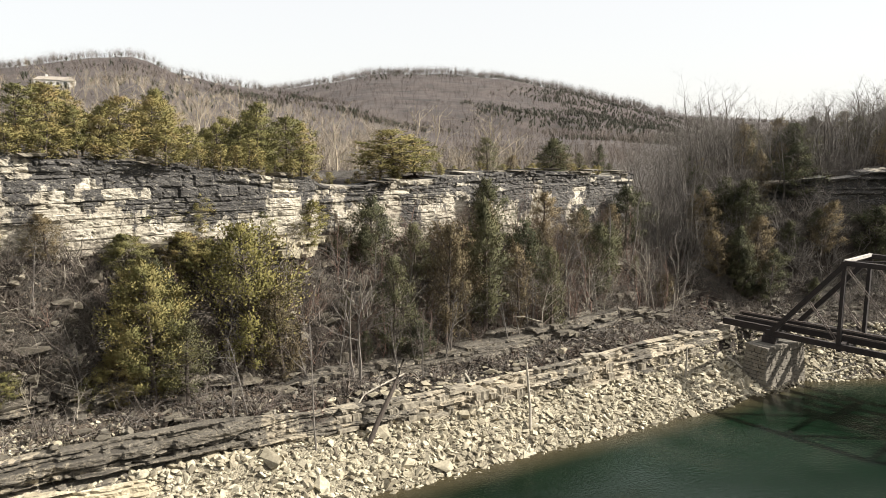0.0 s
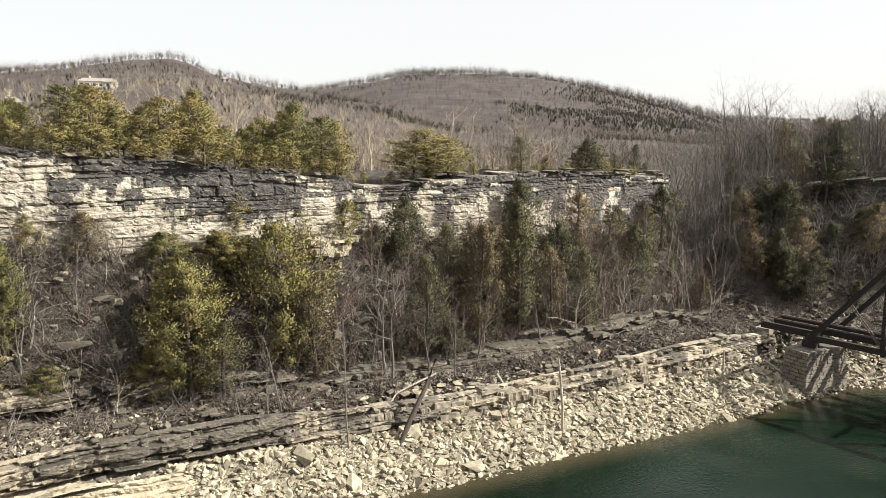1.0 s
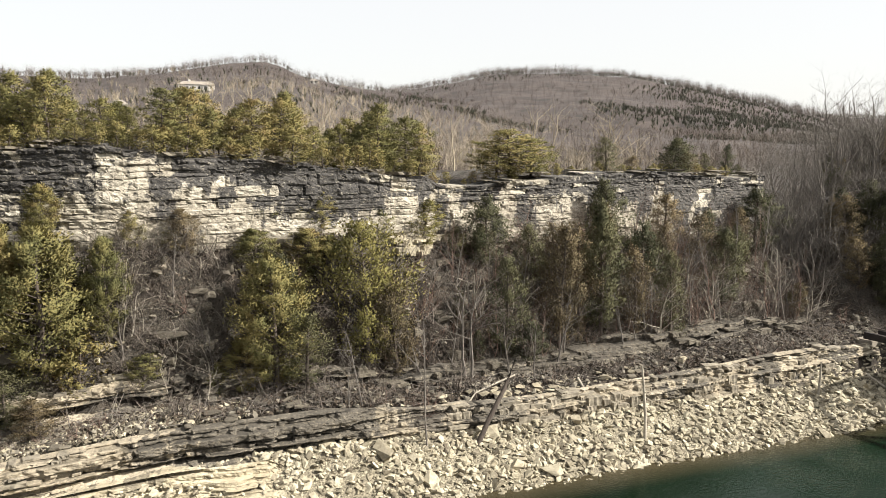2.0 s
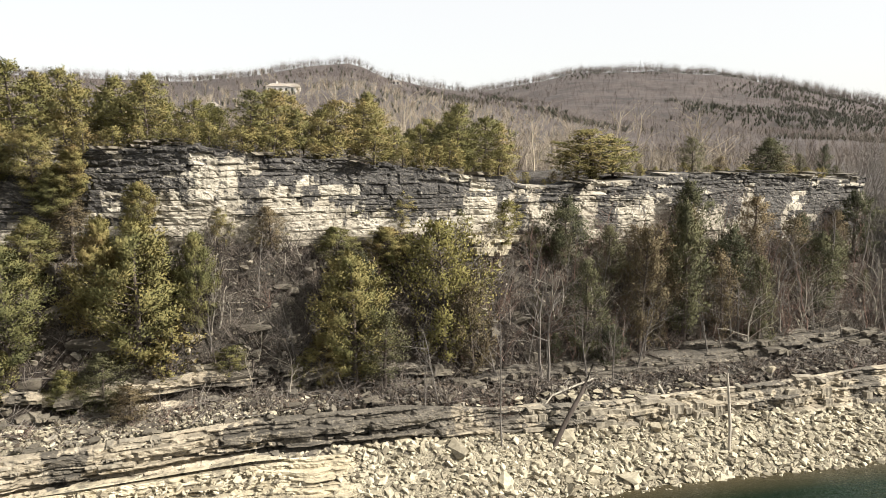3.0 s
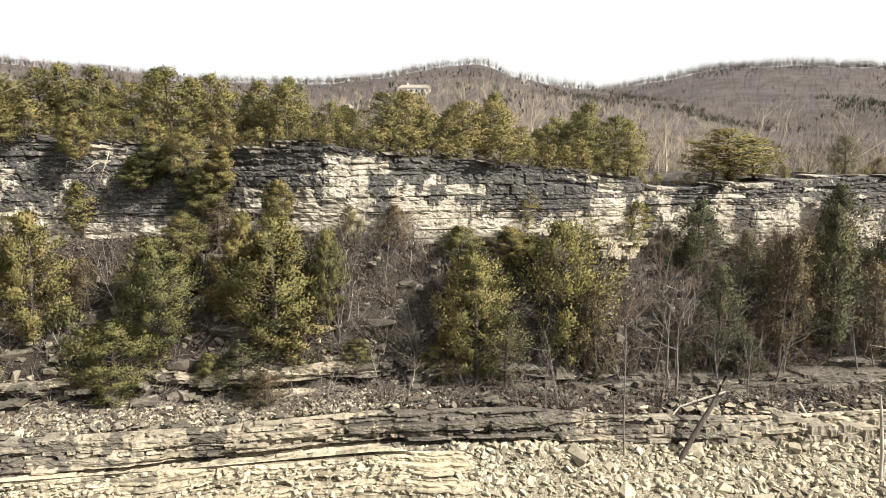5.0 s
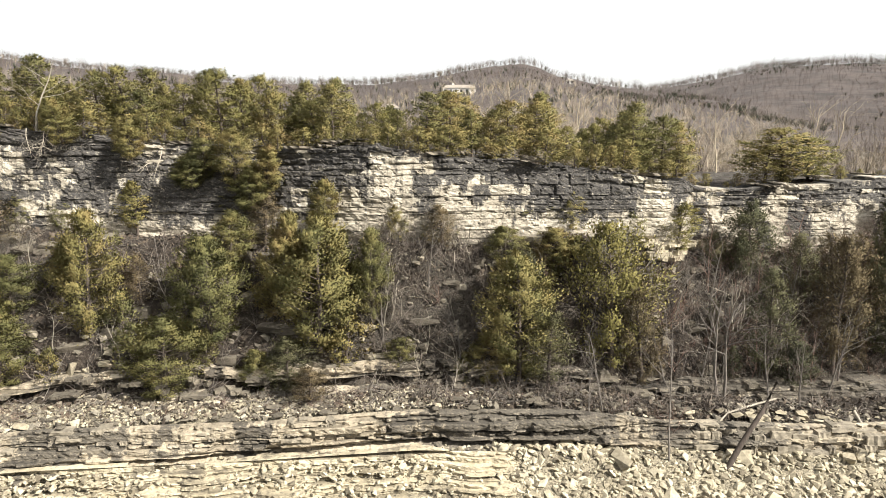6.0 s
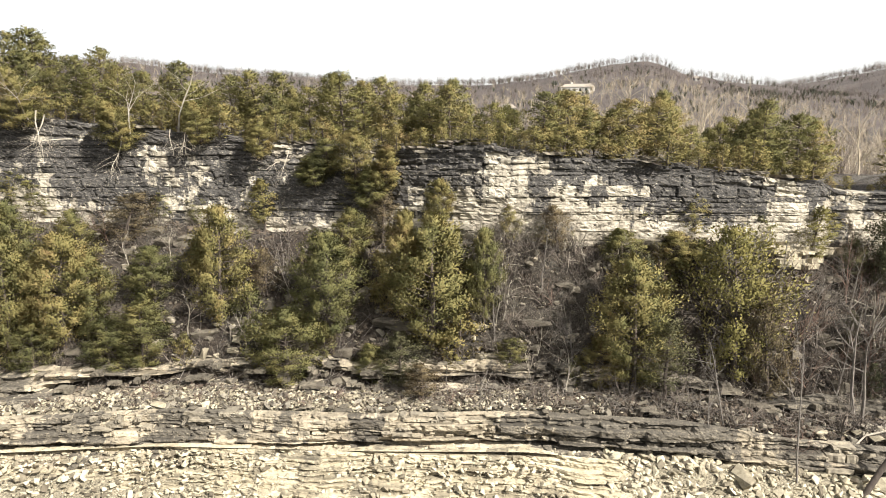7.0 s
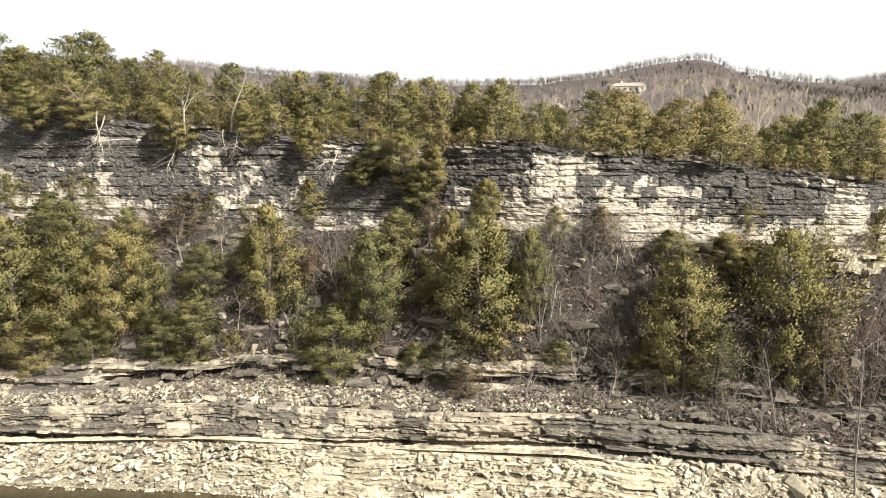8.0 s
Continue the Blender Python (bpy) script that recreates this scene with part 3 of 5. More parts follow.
# the low cliff of the wooded bluff beyond the gully
me = rock_wall("bluff_face", bluff_line, lambda x: 7.4 + 0.16 * (x - 58.5), lambda x: bluff_top(x) + 1.1 * (hashed(np.floor(x / 1.9), 4, 7) - 0.75), np.arange(57.4, 84, 0.16), 60, 44, 0.18, 0.6, 0.25, 0.3, 1.2,
               lambda fr, x, u: 0.35 * np.clip((fr - 0.92) / 0.03, 0, 1) - 0.9 * np.clip(fr - 0.5, 0, 1) * smooth_noise(u * 0.25, u * 0, 68), [], lambda fr, x: 0.5 - 0.5 * (fr > 0.965), CLIFF, rough=1.0, veil=0.3, cavity=0.4, span=(0.6, 2.4))
tagged(new("bluff_face", me), "dark low limestone cliff on the wooded bluff", "cliff", kind="structure")
# ---- ledges of bedded limestone, slab by slab ----
def rock_proto(seed, cuts, rough, spread=0.5):
    """An angular stone of unit size: the hull of scattered points, or a box with broken edges."""
    rng, bm = random.Random(seed), bmesh.new()
    for _ in range(cuts):
        v = Vector([rng.uniform(-1, 1) for _ in range(3)])
        m = max(abs(c) for c in v)
        v = v / m * rng.uniform(1 - rough, 1) * spread
        bm.verts.new(v)
    hull = bmesh.ops.convex_hull(bm, input=bm.verts)
    bmesh.ops.delete(bm, geom=[g for g in hull["geom_interior"] if isinstance(g, bmesh.types.BMVert)], context="VERTS")
    bm.normal_update()
    return bm


def slab_proto(seed):
    """A long bed slab, one unit in each direction, with broken, slightly uneven edges."""
    rng, bm = random.Random(seed), bmesh.new()
    bmesh.ops.create_cube(bm, size=1)
    long_edges = [e for e in bm.edges if abs(e.verts[0].co.x - e.verts[1].co.x) > 0.5]
    bmesh.ops.subdivide_edges(bm, edges=long_edges, cuts=4, use_grid_fill=True)
    for v in bm.verts:
        front = v.co.y < 0
        v.co.y += rng.uniform(-0.08, 0.08) * (1 if front else 0.3)
        v.co.z += rng.uniform(-0.10, 0.10)
        v.co.x += rng.uniform(-0.05, 0.05)
    return bm


def to_mesh(bm, name, material):
    me = bpy.data.meshes.new(name)
    bm.to_mesh(me)
    bm.free()
    me.materials.append(material)
    return me


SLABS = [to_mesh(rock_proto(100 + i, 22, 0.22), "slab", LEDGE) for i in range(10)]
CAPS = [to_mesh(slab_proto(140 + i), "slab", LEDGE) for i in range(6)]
slab_rng = random.Random(12)


def lay(parent, x, y, z, length, depth, height, heading, meshes=SLABS, name="slab"):
    tilt = slab_rng.uniform(-1.5, 1.5)
    m = Matrix.Translation((x, y, z)) @ pose(0, 0, 0, slab_rng.uniform(-2, 2), tilt, heading + slab_rng.uniform(-3, 3)) @ Matrix.Diagonal((length, depth, height, 1))
    return part(name, slab_rng.choice(meshes), None, parent, "", m)


def heading_of(line, x):
    return math.degrees(math.atan2(float(line(x + 1) - line(x - 1)), 2))


def loose_slabs(name, label, line, level, x0, x1, count, low, high):
    """Loose slabs lying along the top of a ledge."""
    root = tagged(new(name), label, "rock ledge", kind="structure")
    for _ in range(count):
        x = slab_rng.uniform(x0, x1)
        length = 0.3 + 0.9 * slab_rng.random() ** 2
        lay(root, x, float(line(x)) + slab_rng.uniform(low, high), float(level(x)) + slab_rng.uniform(-0.04, 0.16), length, slab_rng.uniform(0.3, 0.7), slab_rng.uniform(0.10, 0.26), heading_of(line, x) + slab_rng.uniform(-25, 25))
    return root


loose_slabs("lower_slabs", "loose limestone slabs on the stepped ledge", ledge_line, bench_edge, -40, 46, 46, 0.4, 2.6)
loose_slabs("middle_slabs", "loose limestone slabs on the broken ledge", band_line, band_top, -40, 14, 20, 0.2, 1.6)


def cap_beds():
    root = tagged(new("cap_rock"), "flat weathered limestone slabs along the cliff rim", "rock ledge", kind="structure")
    for layer in range(2):
        x = -44.0
        while x < 53:
            length = slab_rng.uniform(0.5, 1.7)
            mid = x + length / 2
            if slab_rng.random() < (0.42, 0.2)[layer]:
                h = slab_rng.uniform(0.08, 0.18)
                lay(root, mid, float(cliff_line(mid)) + 0.55 + layer * 0.5 + slab_rng.uniform(-0.25, 0.25), float(cliff_top(mid)) + 0.1 + layer * 0.22, length, slab_rng.uniform(1.0, 1.8), h, heading_of(cliff_line, mid), CAPS)
            x += length
    return root


cap_beds()

pale_step = tagged(new("pale_ledge"), "bright pale limestone steps at the cliff foot", "rock ledge", kind="structure")
PALESLABS = [to_mesh(slab_proto(160 + i), "slab", SCREE) for i in range(4)]
for i in range(46):
    x = slab_rng.uniform(14.6, 19.4) if i % 3 else slab_rng.uniform(14.4, 16.8)
    lo, hi = float(cliff_foot(x)) - 1.0, float(cliff_top(x))
    z = lo + (hi - lo) * ((0.24 if i % 3 else 0.13) + 0.012 * (x - 14.4) + slab_rng.uniform(-0.05, 0.02))
    lay(pale_step, x, float(cliff_line(x)) - 0.1 - (0 if i % 3 else 0.35) + slab_rng.uniform(-0.3, 0.3), z, slab_rng.uniform(0.4, 1.2), slab_rng.uniform(0.7, 1.2), slab_rng.uniform(0.14, 0.40), heading_of(cliff_line, x), PALESLABS)

# outcrops on the slope
outcrop = tagged(new("slope_outcrop"), "grey limestone outcrops breaking through the slope", "rock ledge", kind="structure")
for i in range(130):
    x = slab_rng.uniform(-40, 50)
    f = slab_rng.random()
    y = float(band_line(x)) + 1 + (float(cliff_line(x)) - 1.5 - float(band_line(x))) * f
    lay(outcrop, x, y, float(ground(x, y)) + 0.05, 0.4 + 1.6 * slab_rng.random() ** 2, slab_rng.uniform(0.5, 1.3), slab_rng.uniform(0.3, 0.9), heading_of(band_line, x) + slab_rng.uniform(-30, 30), name="boulder")

# squared blocks broken out of the stepped ledge
BLOCKS = [to_mesh(slab_proto(180 + i), "block", LEDGEBLOCK) for i in range(8)]
blocks = tagged(new("ledge_blocks"), "squared limestone blocks broken out of the stepped ledge", "rock ledge", kind="structure")
for i in range(260):
    x = slab_rng.uniform(-40, 47)
    f = (0.45 if x < 11 else 0.05) + (0.55 if x < 11 else 0.95) * slab_rng.random() ** 0.8
    if any(abs(x - mid) < half + 0.5 for mid, top, low, half in LEDGE_DARK_PATCHES) or -1 < x < 15:
        continue
    lo, hi = float(rubble_top(x)) - 0.3, float(bench_edge(x))
    tall = slab_rng.uniform(0.10, 0.30) if x < 11 or f > 0.75 else slab_rng.uniform(0.25, 0.75)
    lay(blocks, x, float(ledge_line(x)) - 0.18 + 0.75 * f + slab_rng.uniform(-0.08, 0.18), lo + (hi - lo) * f + slab_rng.uniform(-0.02, 0.10), 0.3 + 1.1 * slab_rng.random() ** 1.8, slab_rng.uniform(0.4, 0.8), tall * 0.8, heading_of(ledge_line, x) + slab_rng.uniform(-6, 6), BLOCKS, "block")
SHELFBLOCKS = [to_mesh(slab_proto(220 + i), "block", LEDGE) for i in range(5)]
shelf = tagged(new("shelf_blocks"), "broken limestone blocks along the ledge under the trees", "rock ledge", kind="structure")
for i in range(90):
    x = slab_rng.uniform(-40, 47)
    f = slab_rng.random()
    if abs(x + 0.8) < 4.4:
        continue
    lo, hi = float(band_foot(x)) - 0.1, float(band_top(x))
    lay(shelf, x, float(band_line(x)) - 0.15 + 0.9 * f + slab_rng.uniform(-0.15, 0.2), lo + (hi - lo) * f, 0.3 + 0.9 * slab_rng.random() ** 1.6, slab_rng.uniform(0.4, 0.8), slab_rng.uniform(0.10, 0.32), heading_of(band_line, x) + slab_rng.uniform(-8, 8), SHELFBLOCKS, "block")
# rubble spilling over the bench
spill = tagged(new("bench_rubble"), "pale broken rubble spilling over the rock bench", "rubble", kind="structure")
SPILL = [to_mesh(rock_proto(190 + i, 12, 0.35), "stone", SCREE) for i in range(6)]
for i in range(290):
    x = slab_rng.gauss(20.5, 3.6) if i < 170 else slab_rng.uniform(-36, 34)
    f = slab_rng.random()
    y = float(ledge_line(x)) - 0.1 + f * (2.6 if i < 170 else 1.6)
    s = 0.16 + 0.55 * slab_rng.random() ** 2.5
    lay(spill, x, y, float(ground(x, y)) + 0.25 * s, s * 1.2, s, s * slab_rng.uniform(0.3, 0.7), slab_rng.uniform(0, 360), SPILL, "stone")

# pale broken boulders on the slope
boulders = tagged(new("slope_boulders"), "pale broken limestone boulders strewn on the slope", "boulders", kind="structure")
PALEBLOCKS = [to_mesh(rock_proto(170 + i, 16, 0.3), "boulder", LEDGEBLOCK) for i in range(6)]
for x0, x1, f0, f1, many in [(-3, 5.5, 0.05, 0.9, 70), (-24, -10, 0.0, 0.35, 60), (-40, -24, 0.1, 0.9, 40), (12, 24, 0.3, 0.9, 36)]:
    for i in range(many):
        x, f = slab_rng.uniform(x0, x1), slab_rng.uniform(f0, f1)
        y = float(band_line(x)) + 0.8 + (float(cliff_line(x)) - 1.2 - float(band_line(x))) * f
        s = 0.2 + 0.75 * slab_rng.random() ** 3
        lay(boulders, x, y, float(ground(x, y)) + 0.1 * s, s, s * slab_rng.uniform(0.6, 1.0), s * slab_rng.uniform(0.4, 0.8), slab_rng.uniform(0, 360), PALEBLOCKS, "boulder")

for i in range(34):
    x, y = (slab_rng.uniform(-20.6, -15.8), slab_rng.uniform(38.2, 40.8)) if i < 26 else (slab_rng.uniform(-3.4, -1.6), slab_rng.uniform(39.4, 40.8))
    s = 0.3 + 0.9 * slab_rng.random() ** 2
    lay(boulders, x, y, float(ground(x, y)) + 0.12 * s, s * 1.2, s * slab_rng.uniform(0.6, 1.0), s * slab_rng.uniform(0.4, 0.8), slab_rng.uniform(0, 360), SPILL, "boulder")

# ---- broken rubble along the shore ----
STONES = [rock_proto(200 + i, 11, 0.35) for i in range(14)]
stone_shapes = []
for i, bm in enumerate(STONES):
    bm.verts.index_update()
    stone_shapes.append((np.array([v.co for v in bm.verts]), [[v.index for v in f.verts] for f in bm.faces]))
STONE_MESHES = [to_mesh(bm, "stone", SCREE) for bm in STONES]
rubble = tagged(new("rubble_shore"), "bank of pale broken limestone rubble at the water line", "rubble", kind="structure")
stone_rng = np.random.default_rng(31)


def bank_spots(n, x0, x1):
    x, f = stone_rng.uniform(x0, x1, n), stone_rng.uniform(-0.16, 1.06, n)
    y = shore(x) + f * (ledge_line(x) - shore(x))
    return np.stack([x, y, ground(x, y) + 0.42 * np.clip((5 - x) / 4, 0, 1) * np.clip(f * 1.6, 0, 1)], -1)


def turned_scale(s):
    """A random tilt and turn with a flattened, lengthened stone's proportions."""
    m = pose(0, 0, 0, *stone_rng.uniform(-42, 42, 2), stone_rng.uniform(0, 360)).to_3x3()
    return m @ Matrix.Diagonal((s * stone_rng.uniform(0.8, 1.6), s, s * stone_rng.uniform(0.35, 0.9)))


for i, (x, y, z) in enumerate(bank_spots(300, 8, 46)):
    s = stone_rng.uniform(0.28, 0.62) * (1.8 if stone_rng.random() < 0.12 else 1)
    part("stone", STONE_MESHES[i % 14], None, rubble, "", Matrix.Translation((x, y, z + s * 0.10)) @ turned_scale(s).to_4x4())


def joined_stones(spots, smallest, largest, power):
    vs, fs, count = [], [], 0
    for i, p in enumerate(spots):
        s = smallest + (largest - smallest) * stone_rng.random() ** power
        v, f = stone_shapes[i % 14]
        vs.append(v @ np.array(turned_scale(s)).T + p + [0, 0, s * 0.12])
        fs.extend([[k + count for k in face] for face in f])
        count += len(v)
    return np.concatenate(vs), fs


tagged(part("small_stones", mesh_of("small_stones", *joined_stones(bank_spots(8600, 4, 64), 0.10, 0.52, 1.8), SCREE), None, rubble), kind="stuff")
tagged(part("small_stones", mesh_of("small_stones", *joined_stones(bank_spots(3800, -42, 6), 0.08, 0.40, 2.0), SCREE), None, rubble), kind="stuff")

# gravel and small stones on the bench and the slope above it
bx = stone_rng.uniform(-42, 52, 6200)
by = np.where(np.arange(6200) % 2, ledge_line(bx) + stone_rng.uniform(0.5, 3.4, 6200), band_line(bx) + 0.8 + stone_rng.random(6200) ** 1.2 * (np.minimum(cliff_line(bx), 50) - band_line(bx) - 1.2))
tagged(new("bench_gravel", mesh_of("bench_gravel", *joined_stones(np.stack([bx, by, ground(bx, by)], -1), 0.07, 0.5, 3.0), GREYSTONE)), "scattered grey gravel and stones on bench and slope", "gravel", kind="stuff")

kx = stone_rng.uniform(50.5, 68, 900)
ky = shore(kx) + stone_rng.uniform(3.4, 11, 900)
tagged(new("bank_gravel", mesh_of("bank_gravel", *joined_stones(np.stack([kx, ky, ground(kx, ky)], -1), 0.10, 0.8, 3.0), GREYSTONE)), "grey broken stones on the bank behind the bridge", "gravel", kind="stuff")
px = stone_rng.uniform(-42, 4, 4200)
py = ledge_line(px) + 0.9 + stone_rng.random(4200) ** 1.3 * (band_line(px) - ledge_line(px) - 0.9)
tagged(new("bench_shingle", mesh_of("bench_shingle", *joined_stones(np.stack([px, py, ground(px, py)], -1), 0.07, 0.34, 2.4), SCREE)), "pale broken shingle lying on the rock bench", "gravel", kind="stuff")

# ---- trees: builders ----
class Soup:
    """Vertices and faces gathered for one mesh."""
    def __init__(self):
        self.v, self.f, self.n = [], [], 0

    def add(self, verts, faces):
        self.v.append(np.asarray(verts, float))
        self.f.extend([[i + self.n for i in face] for face in faces])
        self.n += len(verts)

    def tube(self, pts, radii, sides=4):
        """A tapered tube through the points, closed to a tip."""
        pts = np.asarray(pts, float)
        d = np.gradient(pts, axis=0)
        d /= np.linalg.norm(d, axis=1)[:, None] + 1e-9
        side = np.cross(d, [0.31, 0.17, 0.93])
        bad = np.linalg.norm(side, axis=1) < 0.2
        side[bad] = np.cross(d[bad], [1, 0, 0])
        side /= np.linalg.norm(side, axis=1)[:, None]
        up = np.cross(side, d)
        ang = np.arange(sides) / sides * 2 * np.pi
        ring = pts[:, None] + np.asarray(radii)[:, None, None] * (np.cos(ang)[None, :, None] * side[:, None] + np.sin(ang)[None, :, None] * up[:, None])
        faces = [[r * sides + i, r * sides + (i + 1) % sides, (r + 1) * sides + (i + 1) % sides, (r + 1) * sides + i] for r in range(len(pts) - 1) for i in range(sides)]
        self.add(ring.reshape(-1, 3), faces)

    def mesh(self, name, material, flat=True):
        return mesh_of(name, np.concatenate(self.v), self.f, material, flat)


def unit(rng):
    v = rng.normal(size=3)
    return v / np.linalg.norm(v)


FOLIAGE_NORMALS = {}


def soft_normals(me, normals):
    """Let foliage shade like the rounded sprays that it makes up."""
    me.polygons.foreach_set("use_smooth", [True] * len(me.polygons))
    me.normals_split_custom_set_from_vertices(normals.tolist())
    return me


def blades(centres, ways, normals, rng, length, width):
    """Narrow pointed leaf sprays at the centres, growing along the ways, their faces turned to the normals."""
    n = len(centres)
    d = ways / (np.linalg.norm(ways, axis=1)[:, None] + 1e-9)
    s = np.cross(normals + 0.5 * rng.normal(size=(n, 3)), d)
    s /= np.linalg.norm(s, axis=1)[:, None] + 1e-9
    L, W = length * rng.uniform(0.6, 1.35, (n, 1)), width * rng.uniform(0.6, 1.4, (n, 1))
    v = np.stack([centres - d * L * 0.4 - s * W, centres - d * L * 0.4 + s * W, centres + d * L * 0.6], 1)
    flip = (np.cross(v[:, 1] - v[:, 0], v[:, 2] - v[:, 0]) * normals).sum(1) < 0
    v[flip] = v[flip][:, [1, 0, 2]]
    return v.reshape(-1, 3), np.arange(3 * n).reshape(-1, 3), np.repeat(normals, 3, 0)


def cedar_meshes(seed, height=6.0, spread=1.7, belly=0.32, limbs=62, sprays=3, fine=112, bare=0.05, rise=0.45, plume=0.22, length=0.108, width=0.033, level=0.0, ragged=0.35):
    """Trunk with limbs; along each limb a few plumes, each of many narrow leaf sprays. level: flat, spreading plumes."""
    rng = np.random.default_rng(seed)
    wood, lean = Soup(), rng.normal(size=2) * 0.25
    hs = np.linspace(0, 1, 7)
    axis_pts = np.stack([lean[0] * hs**2 + 0.08 * rng.normal(size=7) * hs, lean[1] * hs**2 + 0.08 * rng.normal(size=7) * hs, hs * height * 0.95], -1)
    wood.tube(axis_pts, 0.13 * (1 - hs) ** 0.8 + 0.012, 6)
    centres, ways, normals = [], [], []
    for i in range(limbs):
        h = bare + (0.99 - bare) * ((i + rng.uniform(0, 1)) / limbs)
        reach = spread * (np.sin(np.pi * min(1, 0.5 * h / belly)) ** 0.7 if h < belly else (1 - ((h - belly) / (1 - belly)) ** 1.5) ** 0.9)
        reach = max(0.16 if h > 0.5 else 0.4 * spread, reach * rng.uniform(1 - ragged, 1.12))
        az = i * 2.4 + rng.uniform(-0.6, 0.6)
        p0 = np.array([np.interp(h, hs, axis_pts[:, k]) for k in range(3)])
        out = np.array([np.cos(az), np.sin(az), rise * rng.uniform(0.3, 1.6) * (1 - level) + 0.9 * max(0, h - 0.75)])
        tip = p0 + out * reach
        wood.tube([p0, (p0 + tip) / 2 - [0, 0, 0.05 * reach], tip], [0.035, 0.02, 0.006], 3)
        for j in range(sprays):
            f = 1.0 - 0.62 * j / sprays * rng.uniform(0.7, 1.2)
            core = p0 + (tip - p0) * f + rng.normal(size=3) * 0.13 * reach * [1, 1, 0.5] * (j > 0)
            axis_way = out / np.linalg.norm(out) + [0, 0, 0.35 * (1 - level)] + 0.25 * rng.normal(size=3)
            axis_way /= np.linalg.norm(axis_way)
            n = int(fine * rng.uniform(0.6, 1.35) * (0.55 + 0.45 * reach / spread))
            r = plume * rng.uniform(0.8, 1.3) * (0.75 + 0.4 * reach / spread)
            off = rng.normal(size=(n, 3)) * r * [1, 1, 0.8 - 0.45 * level]
            run = rng.uniform(-1.3, 1.5, n)[:, None] * r
            centres.append(core + off * (1 - 0.25 * run / r) * 0.75 + axis_way * run)
            ways.append(axis_way * 0.9 + off / r * 0.55 + rng.normal(size=(n, 3)) * 0.38 + [0, 0, 0.12])
            q = 0.62 * off / r + axis_way * (run / r) * 0.4 + np.array([np.cos(az), np.sin(az), 0]) * 0.85 + [0, 0, 0.40 + 0.4 * level]
            normals.append(q / (np.linalg.norm(q, axis=1)[:, None] + 1e-9))
    return wood, blades(np.concatenate(centres), np.concatenate(ways), np.concatenate(normals), rng, length, width)


def make_cedar(name, seed, leaf, **kw):
    wood, (v, f, n) = cedar_meshes(seed, **kw)
    crown = soft_normals(mesh_of("crown", v, f, leaf), n)
    FOLIAGE_NORMALS[crown.name] = n
    return wood.mesh("trunk", BARK, flat=False), crown


def bare_soup(seed, height, spread=0.5, levels=4, first=0.3, radius=0.09, kids=(6, 5, 4), stems=1, crooked=0.12, sides=(6, 4, 3, 3, 3), last=3):
    """A leafless tree: trunk, limbs, branches and twigs, each a tapered tube."""
    rng, wood = np.random.default_rng(seed), Soup()

    def grow(p, d, length, r, level):
        n = 5 if level == 0 else (last if level + 1 >= levels else 3 + (levels > 3))
        pts, way = [p], d
        for _ in range(n - 1):
            way = way + rng.normal(size=3) * crooked * (1 + 0.5 * level) + np.array([0, 0, 0.06])
            way = way / np.linalg.norm(way)
            pts.append(pts[-1] + way * length / (n - 1))
        pts = np.array(pts)
        f = np.linspace(0, 1, n)
        if last == 2 and level + 1 >= levels:
            side = np.cross(pts[1] - pts[0], rng.normal(size=3))
            side *= 1.6 * r / (np.linalg.norm(side) + 1e-9)
            wood.add([pts[0] - side, pts[0] + side, pts[1]], [[0, 1, 2]])
            return
        wood.tube(pts, r * (1 - 0.78 * f), sides[level])
        if level + 1 >= levels:
            return
        for i in range(kids[level]):
            at = first + (1 - first) * (i + rng.uniform(0.2, 0.9)) / kids[level] if level == 0 else 0.2 + 0.8 * (i + rng.uniform(0, 1)) / kids[level]
            q = np.array([np.interp(at, f, pts[:, k]) for k in range(3)])
            side = unit(rng)
            side = side - way * (side @ way)
            nd = d * rng.uniform(0.4, 0.9) + side * (spread + 0.55) + np.array([0, 0, 0.12])
            grow(q, nd / np.linalg.norm(nd), length * rng.uniform(0.42, 0.68) * (1.15 - 0.45 * at), r * (1 - 0.7 * at) * 0.55, level + 1)

    for _ in range(stems):
        d = np.array([0, 0, 1.0]) + rng.normal(size=3) * (0.1 if stems == 1 else 0.45) * [1, 1, 0]
        grow(np.array([*(rng.normal(size=2) * 0.08 * (stems > 1)), -0.1]), d / np.linalg.norm(d), height * (1 if stems == 1 else rng.uniform(0.6, 1)), radius, 0)
    return wood


CEDARS = [make_cedar("cedar", 1, CEDAR), make_cedar("cedar", 2, CEDAR, spread=1.9, belly=0.38), make_cedar("cedar", 3, CEDAR, spread=1.55, belly=0.25),
          make_cedar("cedar", 4, CEDAR, spread=1.85, belly=0.42, bare=0.08), make_cedar("cedar", 5, CEDAR, spread=1.7, limbs=54, ragged=0.5)]
BUSHY = [make_cedar("cedar", 6 + i, CEDAR, spread=2.0, belly=0.5, bare=0.02, limbs=66, fine=100) for i in range(2)]
RIMS = [make_cedar("cedar", 17 + i, CEDAR, spread=s, belly=b, bare=0.18, limbs=n, fine=46, level=0.7, rise=0.5, ragged=0.6, plume=0.27, width=0.052, length=0.16) for i, (s, b, n) in enumerate(((2.2, 0.45, 48), (2.5, 0.55, 46), (1.8, 0.4, 44), (2.3, 0.6, 44)))]
